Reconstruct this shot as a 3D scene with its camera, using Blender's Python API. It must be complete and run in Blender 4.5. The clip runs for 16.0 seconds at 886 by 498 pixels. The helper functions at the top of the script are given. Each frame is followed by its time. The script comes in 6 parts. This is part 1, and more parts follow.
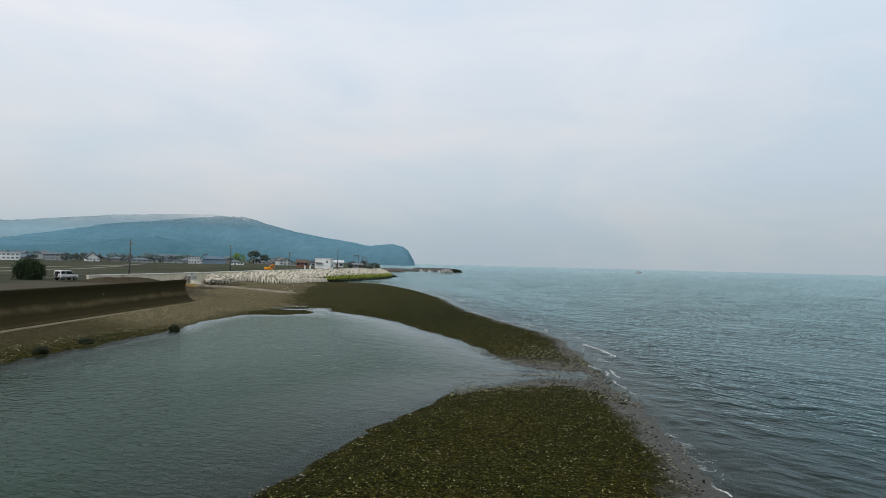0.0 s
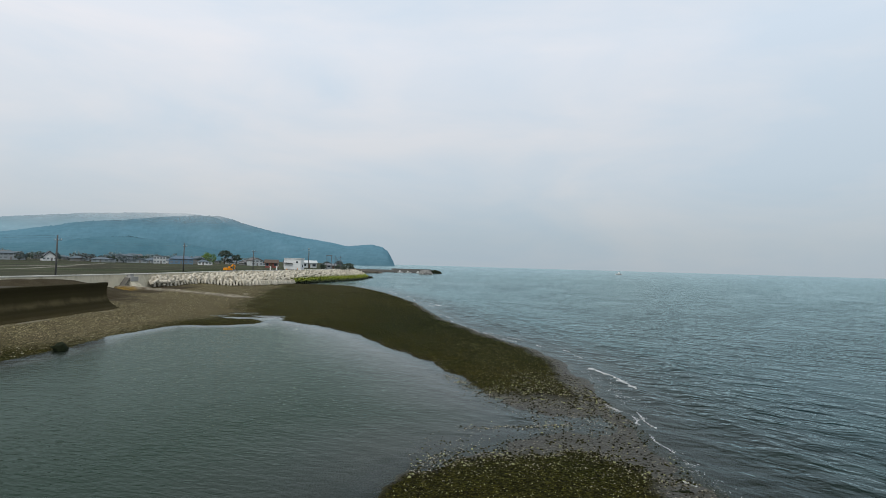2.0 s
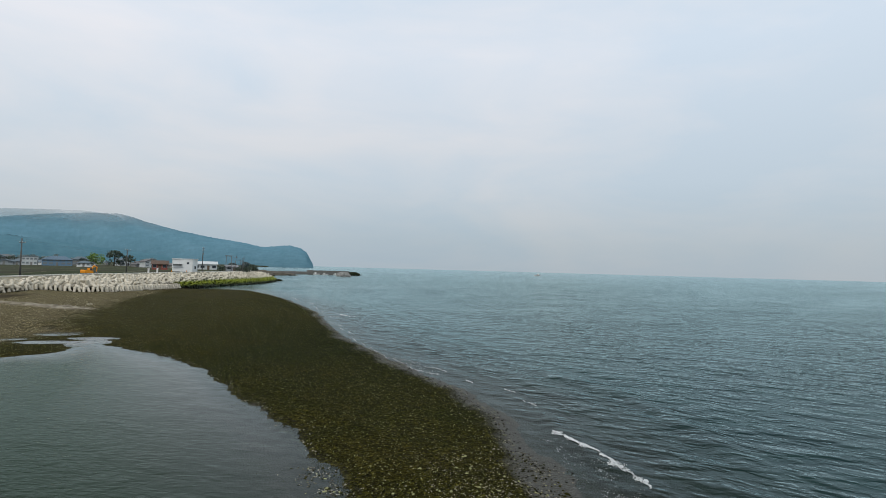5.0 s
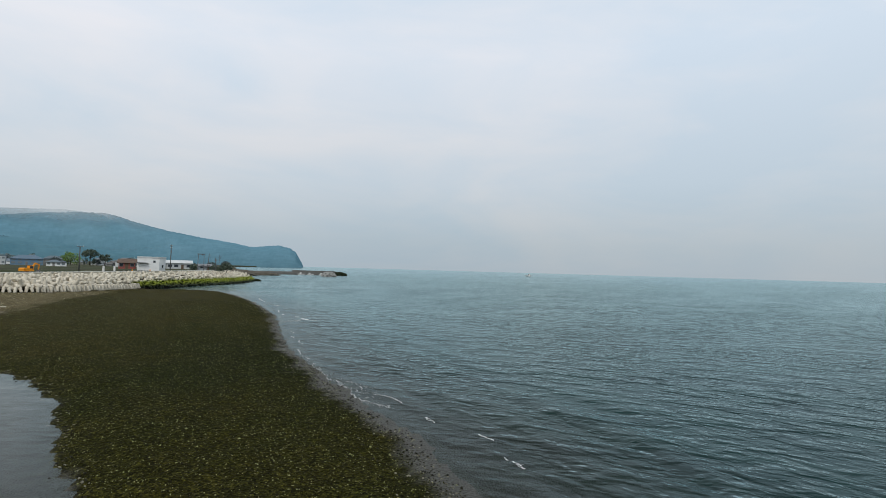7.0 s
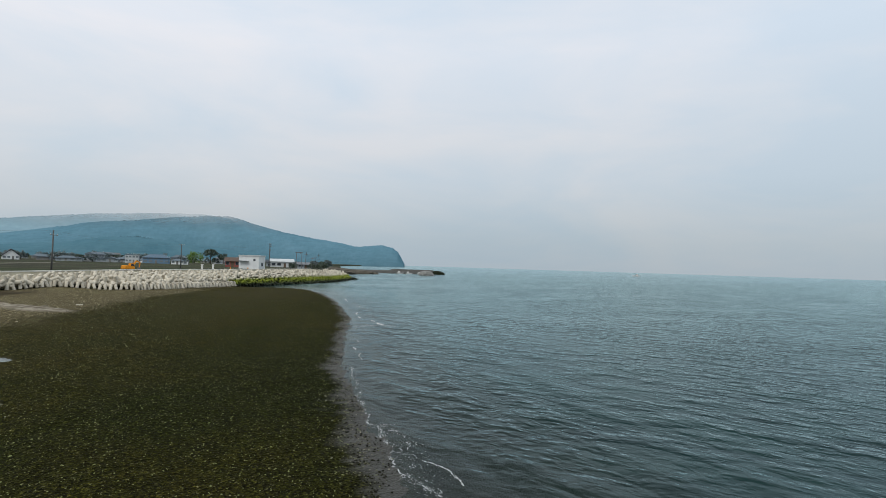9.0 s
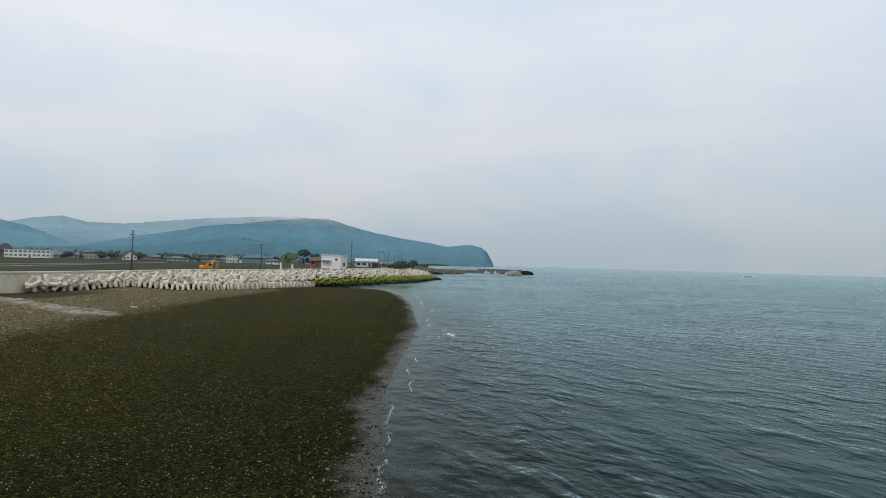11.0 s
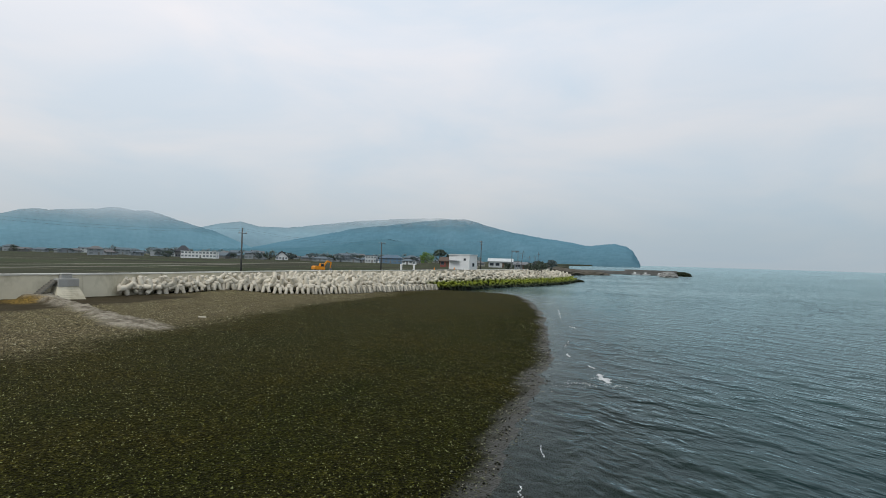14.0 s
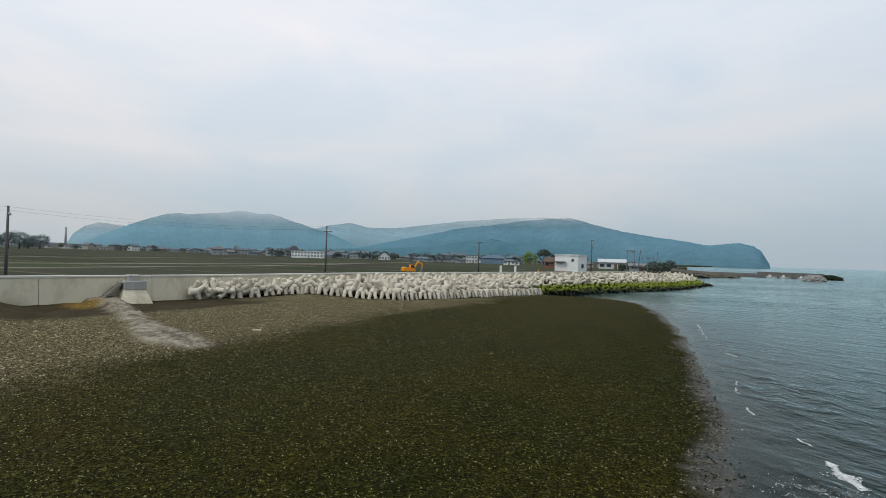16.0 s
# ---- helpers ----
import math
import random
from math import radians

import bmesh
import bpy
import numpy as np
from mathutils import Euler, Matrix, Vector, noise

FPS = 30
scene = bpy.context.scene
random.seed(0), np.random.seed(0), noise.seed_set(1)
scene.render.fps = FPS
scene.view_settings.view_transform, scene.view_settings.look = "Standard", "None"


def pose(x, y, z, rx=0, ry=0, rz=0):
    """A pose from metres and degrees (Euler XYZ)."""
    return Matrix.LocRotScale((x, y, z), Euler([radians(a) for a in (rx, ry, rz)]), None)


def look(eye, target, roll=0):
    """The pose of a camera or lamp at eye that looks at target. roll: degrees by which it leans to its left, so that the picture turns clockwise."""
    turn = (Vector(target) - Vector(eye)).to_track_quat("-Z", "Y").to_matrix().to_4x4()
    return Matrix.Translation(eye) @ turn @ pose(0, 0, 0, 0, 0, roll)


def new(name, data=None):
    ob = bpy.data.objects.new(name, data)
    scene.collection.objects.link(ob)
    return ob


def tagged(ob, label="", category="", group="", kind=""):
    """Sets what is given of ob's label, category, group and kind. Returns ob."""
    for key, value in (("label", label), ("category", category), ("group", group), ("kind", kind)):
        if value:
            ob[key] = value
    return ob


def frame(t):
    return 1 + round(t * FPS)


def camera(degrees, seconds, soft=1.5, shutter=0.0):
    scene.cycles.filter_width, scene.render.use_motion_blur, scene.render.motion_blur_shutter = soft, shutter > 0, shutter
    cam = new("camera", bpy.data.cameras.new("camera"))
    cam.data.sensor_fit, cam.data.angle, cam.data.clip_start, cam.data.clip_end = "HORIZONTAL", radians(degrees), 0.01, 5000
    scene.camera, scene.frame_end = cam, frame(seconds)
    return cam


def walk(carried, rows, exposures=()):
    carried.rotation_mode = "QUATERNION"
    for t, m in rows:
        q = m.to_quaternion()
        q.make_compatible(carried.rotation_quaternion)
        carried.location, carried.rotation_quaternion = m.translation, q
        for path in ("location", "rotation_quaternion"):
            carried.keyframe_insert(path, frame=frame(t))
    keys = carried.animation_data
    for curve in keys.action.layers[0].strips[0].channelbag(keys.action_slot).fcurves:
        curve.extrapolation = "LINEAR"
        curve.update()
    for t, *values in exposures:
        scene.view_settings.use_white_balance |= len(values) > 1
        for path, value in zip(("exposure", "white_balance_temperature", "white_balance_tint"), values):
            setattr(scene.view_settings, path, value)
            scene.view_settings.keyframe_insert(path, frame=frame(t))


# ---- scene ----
cam = camera(80.38, 16.0, soft=0.68)
PATH = [
    (0.0, (0.000, 0.000, 8.201), (-0.229, 49.980, 9.597), 1.450),
    (0.5, (0.208, 3.089, 8.206), (0.113, 53.068, 9.649), 1.496),
    (1.0, (0.417, 6.177, 8.211), (0.619, 56.155, 9.687), 1.552),
    (1.5, (0.681, 9.262, 8.218), (1.482, 59.233, 9.716), 1.582),
    (2.0, (0.986, 12.332, 8.223), (2.643, 62.281, 9.754), 1.646),
    (2.5, (1.297, 15.387, 8.230), (4.036, 65.285, 9.869), 1.730),
    (3.0, (1.670, 18.367, 8.231), (5.716, 68.174, 9.913), 1.723),
    (3.5, (2.104, 21.275, 8.235), (7.485, 70.954, 9.979), 1.644),
    (4.0, (2.625, 24.128, 8.241), (9.488, 73.623, 10.038), 1.586),
    (4.5, (3.220, 26.963, 8.243), (11.439, 76.248, 10.084), 1.544),
    (7.0, (8.243, 40.635, 7.749), (18.027, 89.629, 9.723), 1.631),
    (7.5, (9.083, 43.541, 7.709), (18.142, 92.674, 9.673), 1.642),
    (8.0, (9.860, 46.473, 7.673), (16.406, 96.007, 9.535), 1.718),
    (8.5, (10.508, 49.436, 7.651), (13.977, 99.284, 9.428), 1.746),
    (9.0, (11.027, 52.415, 7.637), (11.404, 102.387, 9.257), 1.775),
    (11.5, (11.782, 67.044, 7.602), (2.609, 116.178, 8.925), 1.687),
    (12.0, (11.301, 70.219, 7.615), (1.199, 119.170, 8.940), 1.691),
    (12.5, (10.738, 73.414, 7.627), (-0.930, 122.017, 8.901), 1.694),
    (13.0, (10.077, 76.622, 7.642), (-4.586, 124.409, 8.800), 1.706),
    (13.5, (9.276, 79.792, 7.664), (-8.579, 126.483, 8.721), 1.699),
    (14.0, (8.322, 82.905, 7.694), (-12.280, 128.453, 8.645), 1.673),
    (14.5, (7.182, 85.917, 7.731), (-16.072, 130.172, 8.584), 1.684),
    (15.0, (5.852, 88.797, 7.770), (-19.667, 131.788, 8.544), 1.655),
    (15.5, (4.393, 91.595, 7.813), (-23.353, 133.185, 8.503), 1.727),
    (16.0, (2.832, 94.295, 7.856), (-26.226, 134.978, 8.506), 1.780),
]
walk(cam, [(t, look(eye, target, roll)) for t, eye, target, roll in PATH])

# ---- light: overcast sky and a wide, weak sun ----
SUN_AZ, SUN_EL = radians(200), radians(52)
world = bpy.data.worlds.new("overcast_sky")
scene.world = world
world.use_nodes = True
wt = world.node_tree
wt.nodes.clear()


def wnode(kind, **values):
    n = wt.nodes.new(kind)
    for k, v in values.items():
        n.inputs[k].default_value = v
    return n


sky = wt.nodes.new("ShaderNodeTexSky")
sky.sky_type = "NISHITA"
sky.sun_disc = False
sky.sun_elevation, sky.sun_rotation = SUN_EL, SUN_AZ
sky.air_density, sky.dust_density = 1.5, 4.0
coord = wt.nodes.new("ShaderNodeTexCoord")
sep = wt.nodes.new("ShaderNodeSeparateXYZ")
wt.links.new(coord.outputs["Generated"], sep.inputs[0])
grad = wt.nodes.new("ShaderNodeValToRGB")
stops = [(0.0, (0.46, 0.525, 0.565)), (0.05, (0.49, 0.56, 0.60)), (0.16, (0.62, 0.685, 0.735)), (0.38, (0.77, 0.83, 0.895)), (1.0, (0.80, 0.86, 0.93))]
while len(grad.color_ramp.elements) < len(stops):
    grad.color_ramp.elements.new(0.5)
for el, (p, c) in zip(grad.color_ramp.elements, stops):
    el.position, el.color = p, (*c, 1)
wt.links.new(sep.outputs["Z"], grad.inputs[0])
# clouds: the direction stretched sideways, so that they lie in long banks
stretch = wt.nodes.new("ShaderNodeMapping")
stretch.inputs["Scale"].default_value = (1.0, 1.0, 3.2)
wt.links.new(coord.outputs["Generated"], stretch.inputs[0])
cloud = wnode("ShaderNodeTexNoise", Scale=2.3, Detail=5.0, Roughness=0.52, Distortion=0.4)
wt.links.new(stretch.outputs[0], cloud.inputs["Vector"])
cramp = wt.nodes.new("ShaderNodeValToRGB")
cramp.color_ramp.elements[0].position, cramp.color_ramp.elements[0].color = 0.36, (0.88, 0.94, 1.0, 1)
cramp.color_ramp.elements[1].position, cramp.color_ramp.elements[1].color = 0.66, (1.07, 1.02, 1.01, 1)
wt.links.new(cloud.outputs["Fac"], cramp.inputs[0])
mul = wt.nodes.new("ShaderNodeMix")
mul.data_type, mul.blend_type = "RGBA", "MULTIPLY"
mul.inputs[0].default_value = 1.0
wt.links.new(grad.outputs[0], mul.inputs[6])
wt.links.new(cramp.outputs[0], mul.inputs[7])
# the west, over the hills, is a little warmer
west = wt.nodes.new("ShaderNodeMapRange")
west.inputs[1].default_value, west.inputs[2].default_value = 0.05, -0.95
wt.links.new(sep.outputs["X"], west.inputs[0])
warm = wt.nodes.new("ShaderNodeMix")
warm.data_type, warm.blend_type = "RGBA", "MULTIPLY"
warm.inputs[7].default_value = (1.18, 1.12, 1.085, 1)
wt.links.new(west.outputs[0], warm.inputs[0])
wt.links.new(mul.outputs[2], warm.inputs[6])
bg_sky = wnode("ShaderNodeBackground", Strength=0.06)
bg_cloud = wnode("ShaderNodeBackground", Strength=1.0)
wt.links.new(sky.outputs[0], bg_sky.inputs[0])
wt.links.new(warm.outputs[2], bg_cloud.inputs[0])
wmix = wnode("ShaderNodeMixShader", Fac=0.93)
wt.links.new(bg_sky.outputs[0], wmix.inputs[1])
wt.links.new(bg_cloud.outputs[0], wmix.inputs[2])
wout = wt.nodes.new("ShaderNodeOutputWorld")
wt.links.new(wmix.outputs[0], wout.inputs[0])

sun = new("sun", bpy.data.lights.new("sun", "SUN"))
sun.data.energy, sun.data.angle, sun.data.color = 1.3, radians(14), (1.0, 0.96, 0.89)
sun.matrix_world = look((0, 0, 300), (300 * math.sin(SUN_AZ + math.pi), 300 * math.cos(SUN_AZ + math.pi), 300 - 300 * math.tan(SUN_EL)))


# ---- materials ----
class Nodes:
    """A node material, written as short calls."""

    def __init__(self, name):
        self.m = bpy.data.materials.new(name)
        self.m.use_nodes = True
        self.t = self.m.node_tree
        self.bsdf = self.t.nodes["Principled BSDF"]
        self.out = self.t.nodes["Material Output"]
        self.pos = self.t.nodes.new("ShaderNodeNewGeometry")

    def put(self, sock, v):
        if hasattr(v, "links"):
            self.t.links.new(v, sock)
        elif isinstance(v, (tuple, list)) and len(v) == 3 and sock.type == "RGBA":
            sock.default_value = (*v, 1)
        else:
            sock.default_value = v

    def noise(self, scale, detail=4, rough=0.55, vec=None, distort=0.0):
        n = self.t.nodes.new("ShaderNodeTexNoise")
        for k, v in (("Scale", scale), ("Detail", detail), ("Roughness", rough), ("Distortion", distort)):
            n.inputs[k].default_value = v
        self.t.links.new(vec or self.pos.outputs["Position"], n.inputs["Vector"])
        return n.outputs["Fac"]

    def cells(self, scale, vec=None, feature="F1"):
        n = self.t.nodes.new("ShaderNodeTexVoronoi")
        n.feature = feature
        n.inputs["Scale"].default_value = scale
        self.t.links.new(vec or self.pos.outputs["Position"], n.inputs["Vector"])
        return n

    def mapped(self, scale=(1, 1, 1), rot=(0, 0, 0)):
        n = self.t.nodes.new("ShaderNodeMapping")
        n.vector_type = "TEXTURE"
        n.inputs["Scale"].default_value = [1 / s for s in scale]
        n.inputs["Rotation"].default_value = rot
        self.t.links.new(self.pos.outputs["Position"], n.inputs["Vector"])
        return n.outputs[0]

    def ramp(self, fac, *steps):
        n = self.t.nodes.new("ShaderNodeValToRGB")
        while len(n.color_ramp.elements) < len(steps):
            n.color_ramp.elements.new(0.5)
        for el, (p, c) in zip(n.color_ramp.elements, steps):
            el.position = p
            el.color = (c, c, c, 1) if isinstance(c, (int, float)) else (*c, 1)
        self.put(n.inputs[0], fac)
        return n.outputs[0]

    def mix(self, fac, a, b, blend="MIX"):
        n = self.t.nodes.new("ShaderNodeMix")
        n.data_type, n.blend_type = "RGBA", blend
        self.put(n.inputs[0], fac)
        self.put(n.inputs[6], a)
        self.put(n.inputs[7], b)
        return n.outputs[2]

    def math(self, op, a, b=0.0, clamp=False):
        n = self.t.nodes.new("ShaderNodeMath")
        n.operation, n.use_clamp = op, clamp
        self.put(n.inputs[0], a)
        self.put(n.inputs[1], b)
        return n.outputs[0]

    def attr(self, name):
        n = self.t.nodes.new("ShaderNodeAttribute")
        n.attribute_name = name
        return n.outputs["Fac"]

    def axis(self, which):
        n = self.t.nodes.new("ShaderNodeSeparateXYZ")
        self.t.links.new(self.pos.outputs["Position"], n.inputs[0])
        return n.outputs[which]

    def one(self):
        n = self.t.nodes.new("ShaderNodeObjectInfo")
        return n.outputs["Random"]

    def island(self):
        return self.pos.outputs["Random Per Island"]

    def bump(self, height, strength, dist=0.02, under=None):
        n = self.t.nodes.new("ShaderNodeBump")
        self.put(n.inputs["Strength"], strength)
        n.inputs["Distance"].default_value = dist
        self.put(n.inputs["Height"], height)
        if under is not None:
            self.put(n.inputs["Normal"], under)
        return n.outputs[0]

    def end(self, color, rough=0.8, metal=0.0, normal=None, spec=None, **more):
        for k, v in (("Base Color", color), ("Roughness", rough), ("Metallic", metal), ("Normal", normal), ("Specular IOR Level", spec), *more.items()):
            if v is not None:
                self.put(self.bsdf.inputs[k], v)
        return self.m


def plain(name, color, rough=0.7, metal=0.0, vary=0.25, scale=3.0, spec=0.25):
    """Paint, plastic or cloth: one colour with a soft, uneven wear."""
    n = Nodes(name)
    big = n.noise(scale, 5)
    fine = n.noise(scale * 9, 3)
    dark = tuple(c * (1 - vary) for c in color)
    lite = tuple(min(1, c * (1 + vary * 0.5)) for c in color)
    c = n.mix(n.ramp(big, (0.3, 0), (0.7, 1)), dark, lite)
    c = n.mix(0.25, c, n.mix(fine, dark, lite))
    return n.end(c, rough, metal, n.bump(fine, 0.15, 0.01), spec)


def concrete(name, color, stain=(0.12, 0.10, 0.07), amount=0.5, streak=True, scale=0.6, spec=0.15):
    n = Nodes(name)
    big = n.noise(scale, 6, 0.6)
    down = n.noise(1.0, 5, 0.6, n.mapped((0.45, 0.45, 0.22)))
    fine = n.noise(14, 4, 0.7)
    lite = tuple(min(1, c * 1.15) for c in color)
    c = n.mix(n.ramp(big, (0.3, 0), (0.7, 1)), color, lite)
    c = n.mix(n.math("MULTIPLY", n.ramp(down if streak else big, (0.48, 0), (0.72, 1)), amount), c, stain)
    c = n.mix(0.2, c, n.mix(fine, tuple(v * 0.6 for v in color), lite))
    return n.end(c, 0.92, 0, n.bump(n.mix(0.5, fine, big), 0.35, 0.03), spec)


M_WALL = concrete("pale_concrete", (0.56, 0.515, 0.395), (0.24, 0.21, 0.135), 0.75)
M_WALL_TOP = concrete("coping_concrete", (0.55, 0.54, 0.49), (0.35, 0.32, 0.25), 0.4, False)
M_GREY_CON = concrete("grey_concrete", (0.34, 0.34, 0.32), (0.2, 0.18, 0.14), 0.4)
M_STEP = concrete("stair_concrete", (0.19, 0.18, 0.155), (0.1, 0.09, 0.07), 0.4)
M_YARD = concrete("yard_concrete", (0.078, 0.072, 0.058), (0.04, 0.036, 0.027), 0.6, False, 0.25, 0.0)
M_MOLE = concrete("old_mole_concrete", (0.115, 0.115, 0.108), (0.05, 0.048, 0.042), 0.6)
M_FOOTING = concrete("worn_footing_concrete", (0.17, 0.148, 0.098), (0.06, 0.052, 0.03), 0.6, False)
M_PALE_BLOCK = plain("pale_block_stone", (0.25, 0.25, 0.235), 0.95, vary=0.5, scale=0.8)
M_DARK_ROCK = plain("dark_wet_rock", (0.013, 0.018, 0.007), 0.8, scale=5, vary=0.6, spec=0.1)


def quay_material():
    # old sea wall, dark with water stains, a paler band where spray has washed it
    n = Nodes("stained_quay_concrete")
    z = n.axis("Z")
    wob = n.noise(0.35, 5, 0.6)
    zz = n.math("ADD", z, n.math("MULTIPLY", wob, 0.9))
    band = n.ramp(n.math("MULTIPLY", n.math("SUBTRACT", zz, 0.7), 0.22), (0.0, (0.085, 0.072, 0.040)), (0.17, (0.070, 0.058, 0.030)), (0.25, (0.026, 0.022, 0.0085)), (0.40, (0.034, 0.029, 0.012)), (0.50, (0.125, 0.102, 0.054)), (0.60, (0.038, 0.033, 0.014)), (1.0, (0.022, 0.020, 0.010)))
    down = n.noise(1.0, 5, 0.65, n.mapped((0.5, 0.5, 0.06)))
    fine = n.noise(9, 4, 0.7)
    c = n.mix(n.ramp(down, (0.42, 0), (0.7, 0.75)), band, (0.030, 0.025, 0.014))
    c = n.mix(0.25, c, n.mix(fine, (0.012, 0.0105, 0.004), (0.085, 0.070, 0.032)))
    return n.end(c, 0.95, 0, n.bump(fine, 0.4, 0.04), 0.05)


M_QUAY = quay_material()


def beach_material():
    # weed-covered wet gravel, dry gravel above the tide line, mud, and a tongue of pale silt
    n = Nodes("beach_gravel")
    vor = n.cells(9.0)
    vor2 = n.cells(19.0)
    each = n.t.nodes.new("ShaderNodeSeparateColor")
    n.t.links.new(vor.outputs["Color"], each.inputs[0])
    each2 = n.t.nodes.new("ShaderNodeSeparateColor")
    n.t.links.new(vor2.outputs["Color"], each2.inputs[0])
    patch = n.noise(0.11, 5, 0.6)
    patch2 = n.noise(0.45, 5, 0.6)
    fine = n.noise(9.0, 4, 0.7)
    weed = n.mix(n.ramp(patch, (0.36, 0), (0.62, 1)), (0.0220, 0.0245, 0.0038), (0.037, 0.0315, 0.0046))
    weed = n.mix(n.ramp(patch2, (0.40, 0), (0.68, 0.7)), weed, (0.027, 0.0265, 0.0058))
    # darker green in a soft oval on the outer spit
    weed = n.mix(n.math("MULTIPLY", n.attr("spit_tone"), 0.8), weed, (0.0115, 0.0155, 0.0028))
    weed = n.mix(n.ramp(each.outputs[0], (0.0, 0.0), (1.0, 0.6)), weed, (0.006, 0.006, 0.002))
    weed = n.mix(n.ramp(each2.outputs[1], (0.955, 0), (0.975, 0.6)), weed, (0.12, 0.115, 0.062))
    dry = n.mix(each.outputs[0], (0.046, 0.040, 0.019), (0.19, 0.162, 0.088))
    dry = n.mix(n.ramp(each2.outputs[1], (0.88, 0), (0.93, 0.6)), dry, (0.27, 0.245, 0.17))
    dry = n.mix(n.ramp(patch2, (0.45, 0), (0.7, 0.45)), dry, (0.085, 0.066, 0.042))
    sand = n.mix(n.ramp(patch2, (0.35, 0), (0.65, 1)), n.mix(fine, (0.024, 0.019, 0.010), (0.050, 0.040, 0.023)), n.mix(fine, (0.036, 0.030, 0.017), (0.074, 0.061, 0.038)))
    pale = n.mix(n.ramp(n.noise(1.1, 6, 0.7), (0.35, 0), (0.65, 1)), (0.085, 0.070, 0.048), (0.37, 0.335, 0.265))
    mud = n.mix(fine, (0.026, 0.026, 0.019), (0.050, 0.049, 0.037))
    mud = n.mix(n.math("MULTIPLY", n.attr("spit_tone"), 0.6), mud, (0.034, 0.033, 0.027))
    ochre = n.mix(n.ramp(n.noise(4.5, 6, 0.75), (0.35, 0), (0.65, 1)), (0.045, 0.034, 0.014), (0.27, 0.175, 0.045))
    c = n.mix(n.attr("weed"), dry, weed)
    c = n.mix(1.0, c, n.ramp(each2.outputs[2], (0.0, 0.35), (0.55, 0.9), (0.88, 1.5), (1.0, 2.5)), "MULTIPLY")
    c = n.mix(1.0, c, n.ramp(each.outputs[1], (0.0, 0.4), (0.8, 1.35), (1.0, 2.1)), "MULTIPLY")
    c = n.mix(n.attr("sand"), c, sand)
    c = n.mix(n.attr("pale"), c, pale)
    c = n.mix(n.attr("ochre"), c, ochre)
    c = n.mix(n.attr("bed"), c, mud)
    c = n.mix(0.45, c, n.mix(1.0, c, n.ramp(fine, (0.3, 0.3), (0.7, 1.7)), "MULTIPLY"))
    soft = n.math("SUBTRACT", 1.0, n.attr("sand"), True)
    nor = n.bump(vor.outputs["Distance"], n.math("MULTIPLY", soft, 0.8), 0.10)
    nor = n.bump(fine, 0.3, 0.03, nor)
    return n.end(c, n.mix(n.attr("weed"), (0.95, 0.95, 0.95), n.mix(n.attr("bed"), (0.9, 0.9, 0.9), (0.5, 0.5, 0.5))), 0, nor, n.math("ADD", n.math("MULTIPLY", n.attr("bed"), 0.33), 0.03))


M_BEACH = beach_material()


def pebble_material(name, dark, mid, pale, share, rough):
    n = Nodes(name)
    r = n.island()
    c = n.ramp(r, (0.0, dark), (1 - share - 0.02, mid), (1 - share, pale), (1.0, tuple(min(1, v * 1.35) for v in pale)))
    g = n.noise(20, 3, 0.6)
    c = n.mix(0.5, c, n.mix(1.0, c, n.ramp(g, (0.3, 0.4), (0.7, 1.6)), "MULTIPLY"))
    # darker, greener tone along the outer spit, in soft patches
    wet = n.math("MULTIPLY", n.ramp(n.math("MULTIPLY", n.axis("Y"), 0.005), (0.27, 0), (0.37, 1), (0.49, 1), (0.56, 0.45)), n.ramp(n.noise(0.2, 3), (0.3, 0.5), (0.6, 0.85)))
    wet = n.math("MULTIPLY", wet, n.ramp(n.math("MULTIPLY", n.math("ADD", n.axis("X"), 20.0), 0.04), (0.2, 0.2), (0.65, 1)))
    c = n.mix(wet if "weed" in name or "wet" in name else 0.0, c, n.mix(1.0, c, (0.56, 0.65, 0.48), "MULTIPLY"))
    return n.end(c, rough, 0, n.bump(g, 0.3, 0.02), 0.08)


M_PEB_WEED = pebble_material("weedy_pebble", (0.005, 0.0055, 0.0015), (0.028, 0.027, 0.0055), (0.24, 0.245, 0.12), 0.11, 0.9)
M_PEB_DRY = pebble_material("dry_pebble", (0.030, 0.026, 0.012), (0.165, 0.142, 0.078), (0.32, 0.29, 0.205), 0.10, 0.95)
M_PEB_WASHED = pebble_material("washed_pebble", (0.012, 0.011, 0.007), (0.15, 0.132, 0.092), (0.30, 0.28, 0.22), 0.3, 0.8)
M_PEB_WET = pebble_material("wet_stone", (0.005, 0.005, 0.003), (0.024, 0.022, 0.014), (0.165, 0.155, 0.12), 0.30, 0.6)


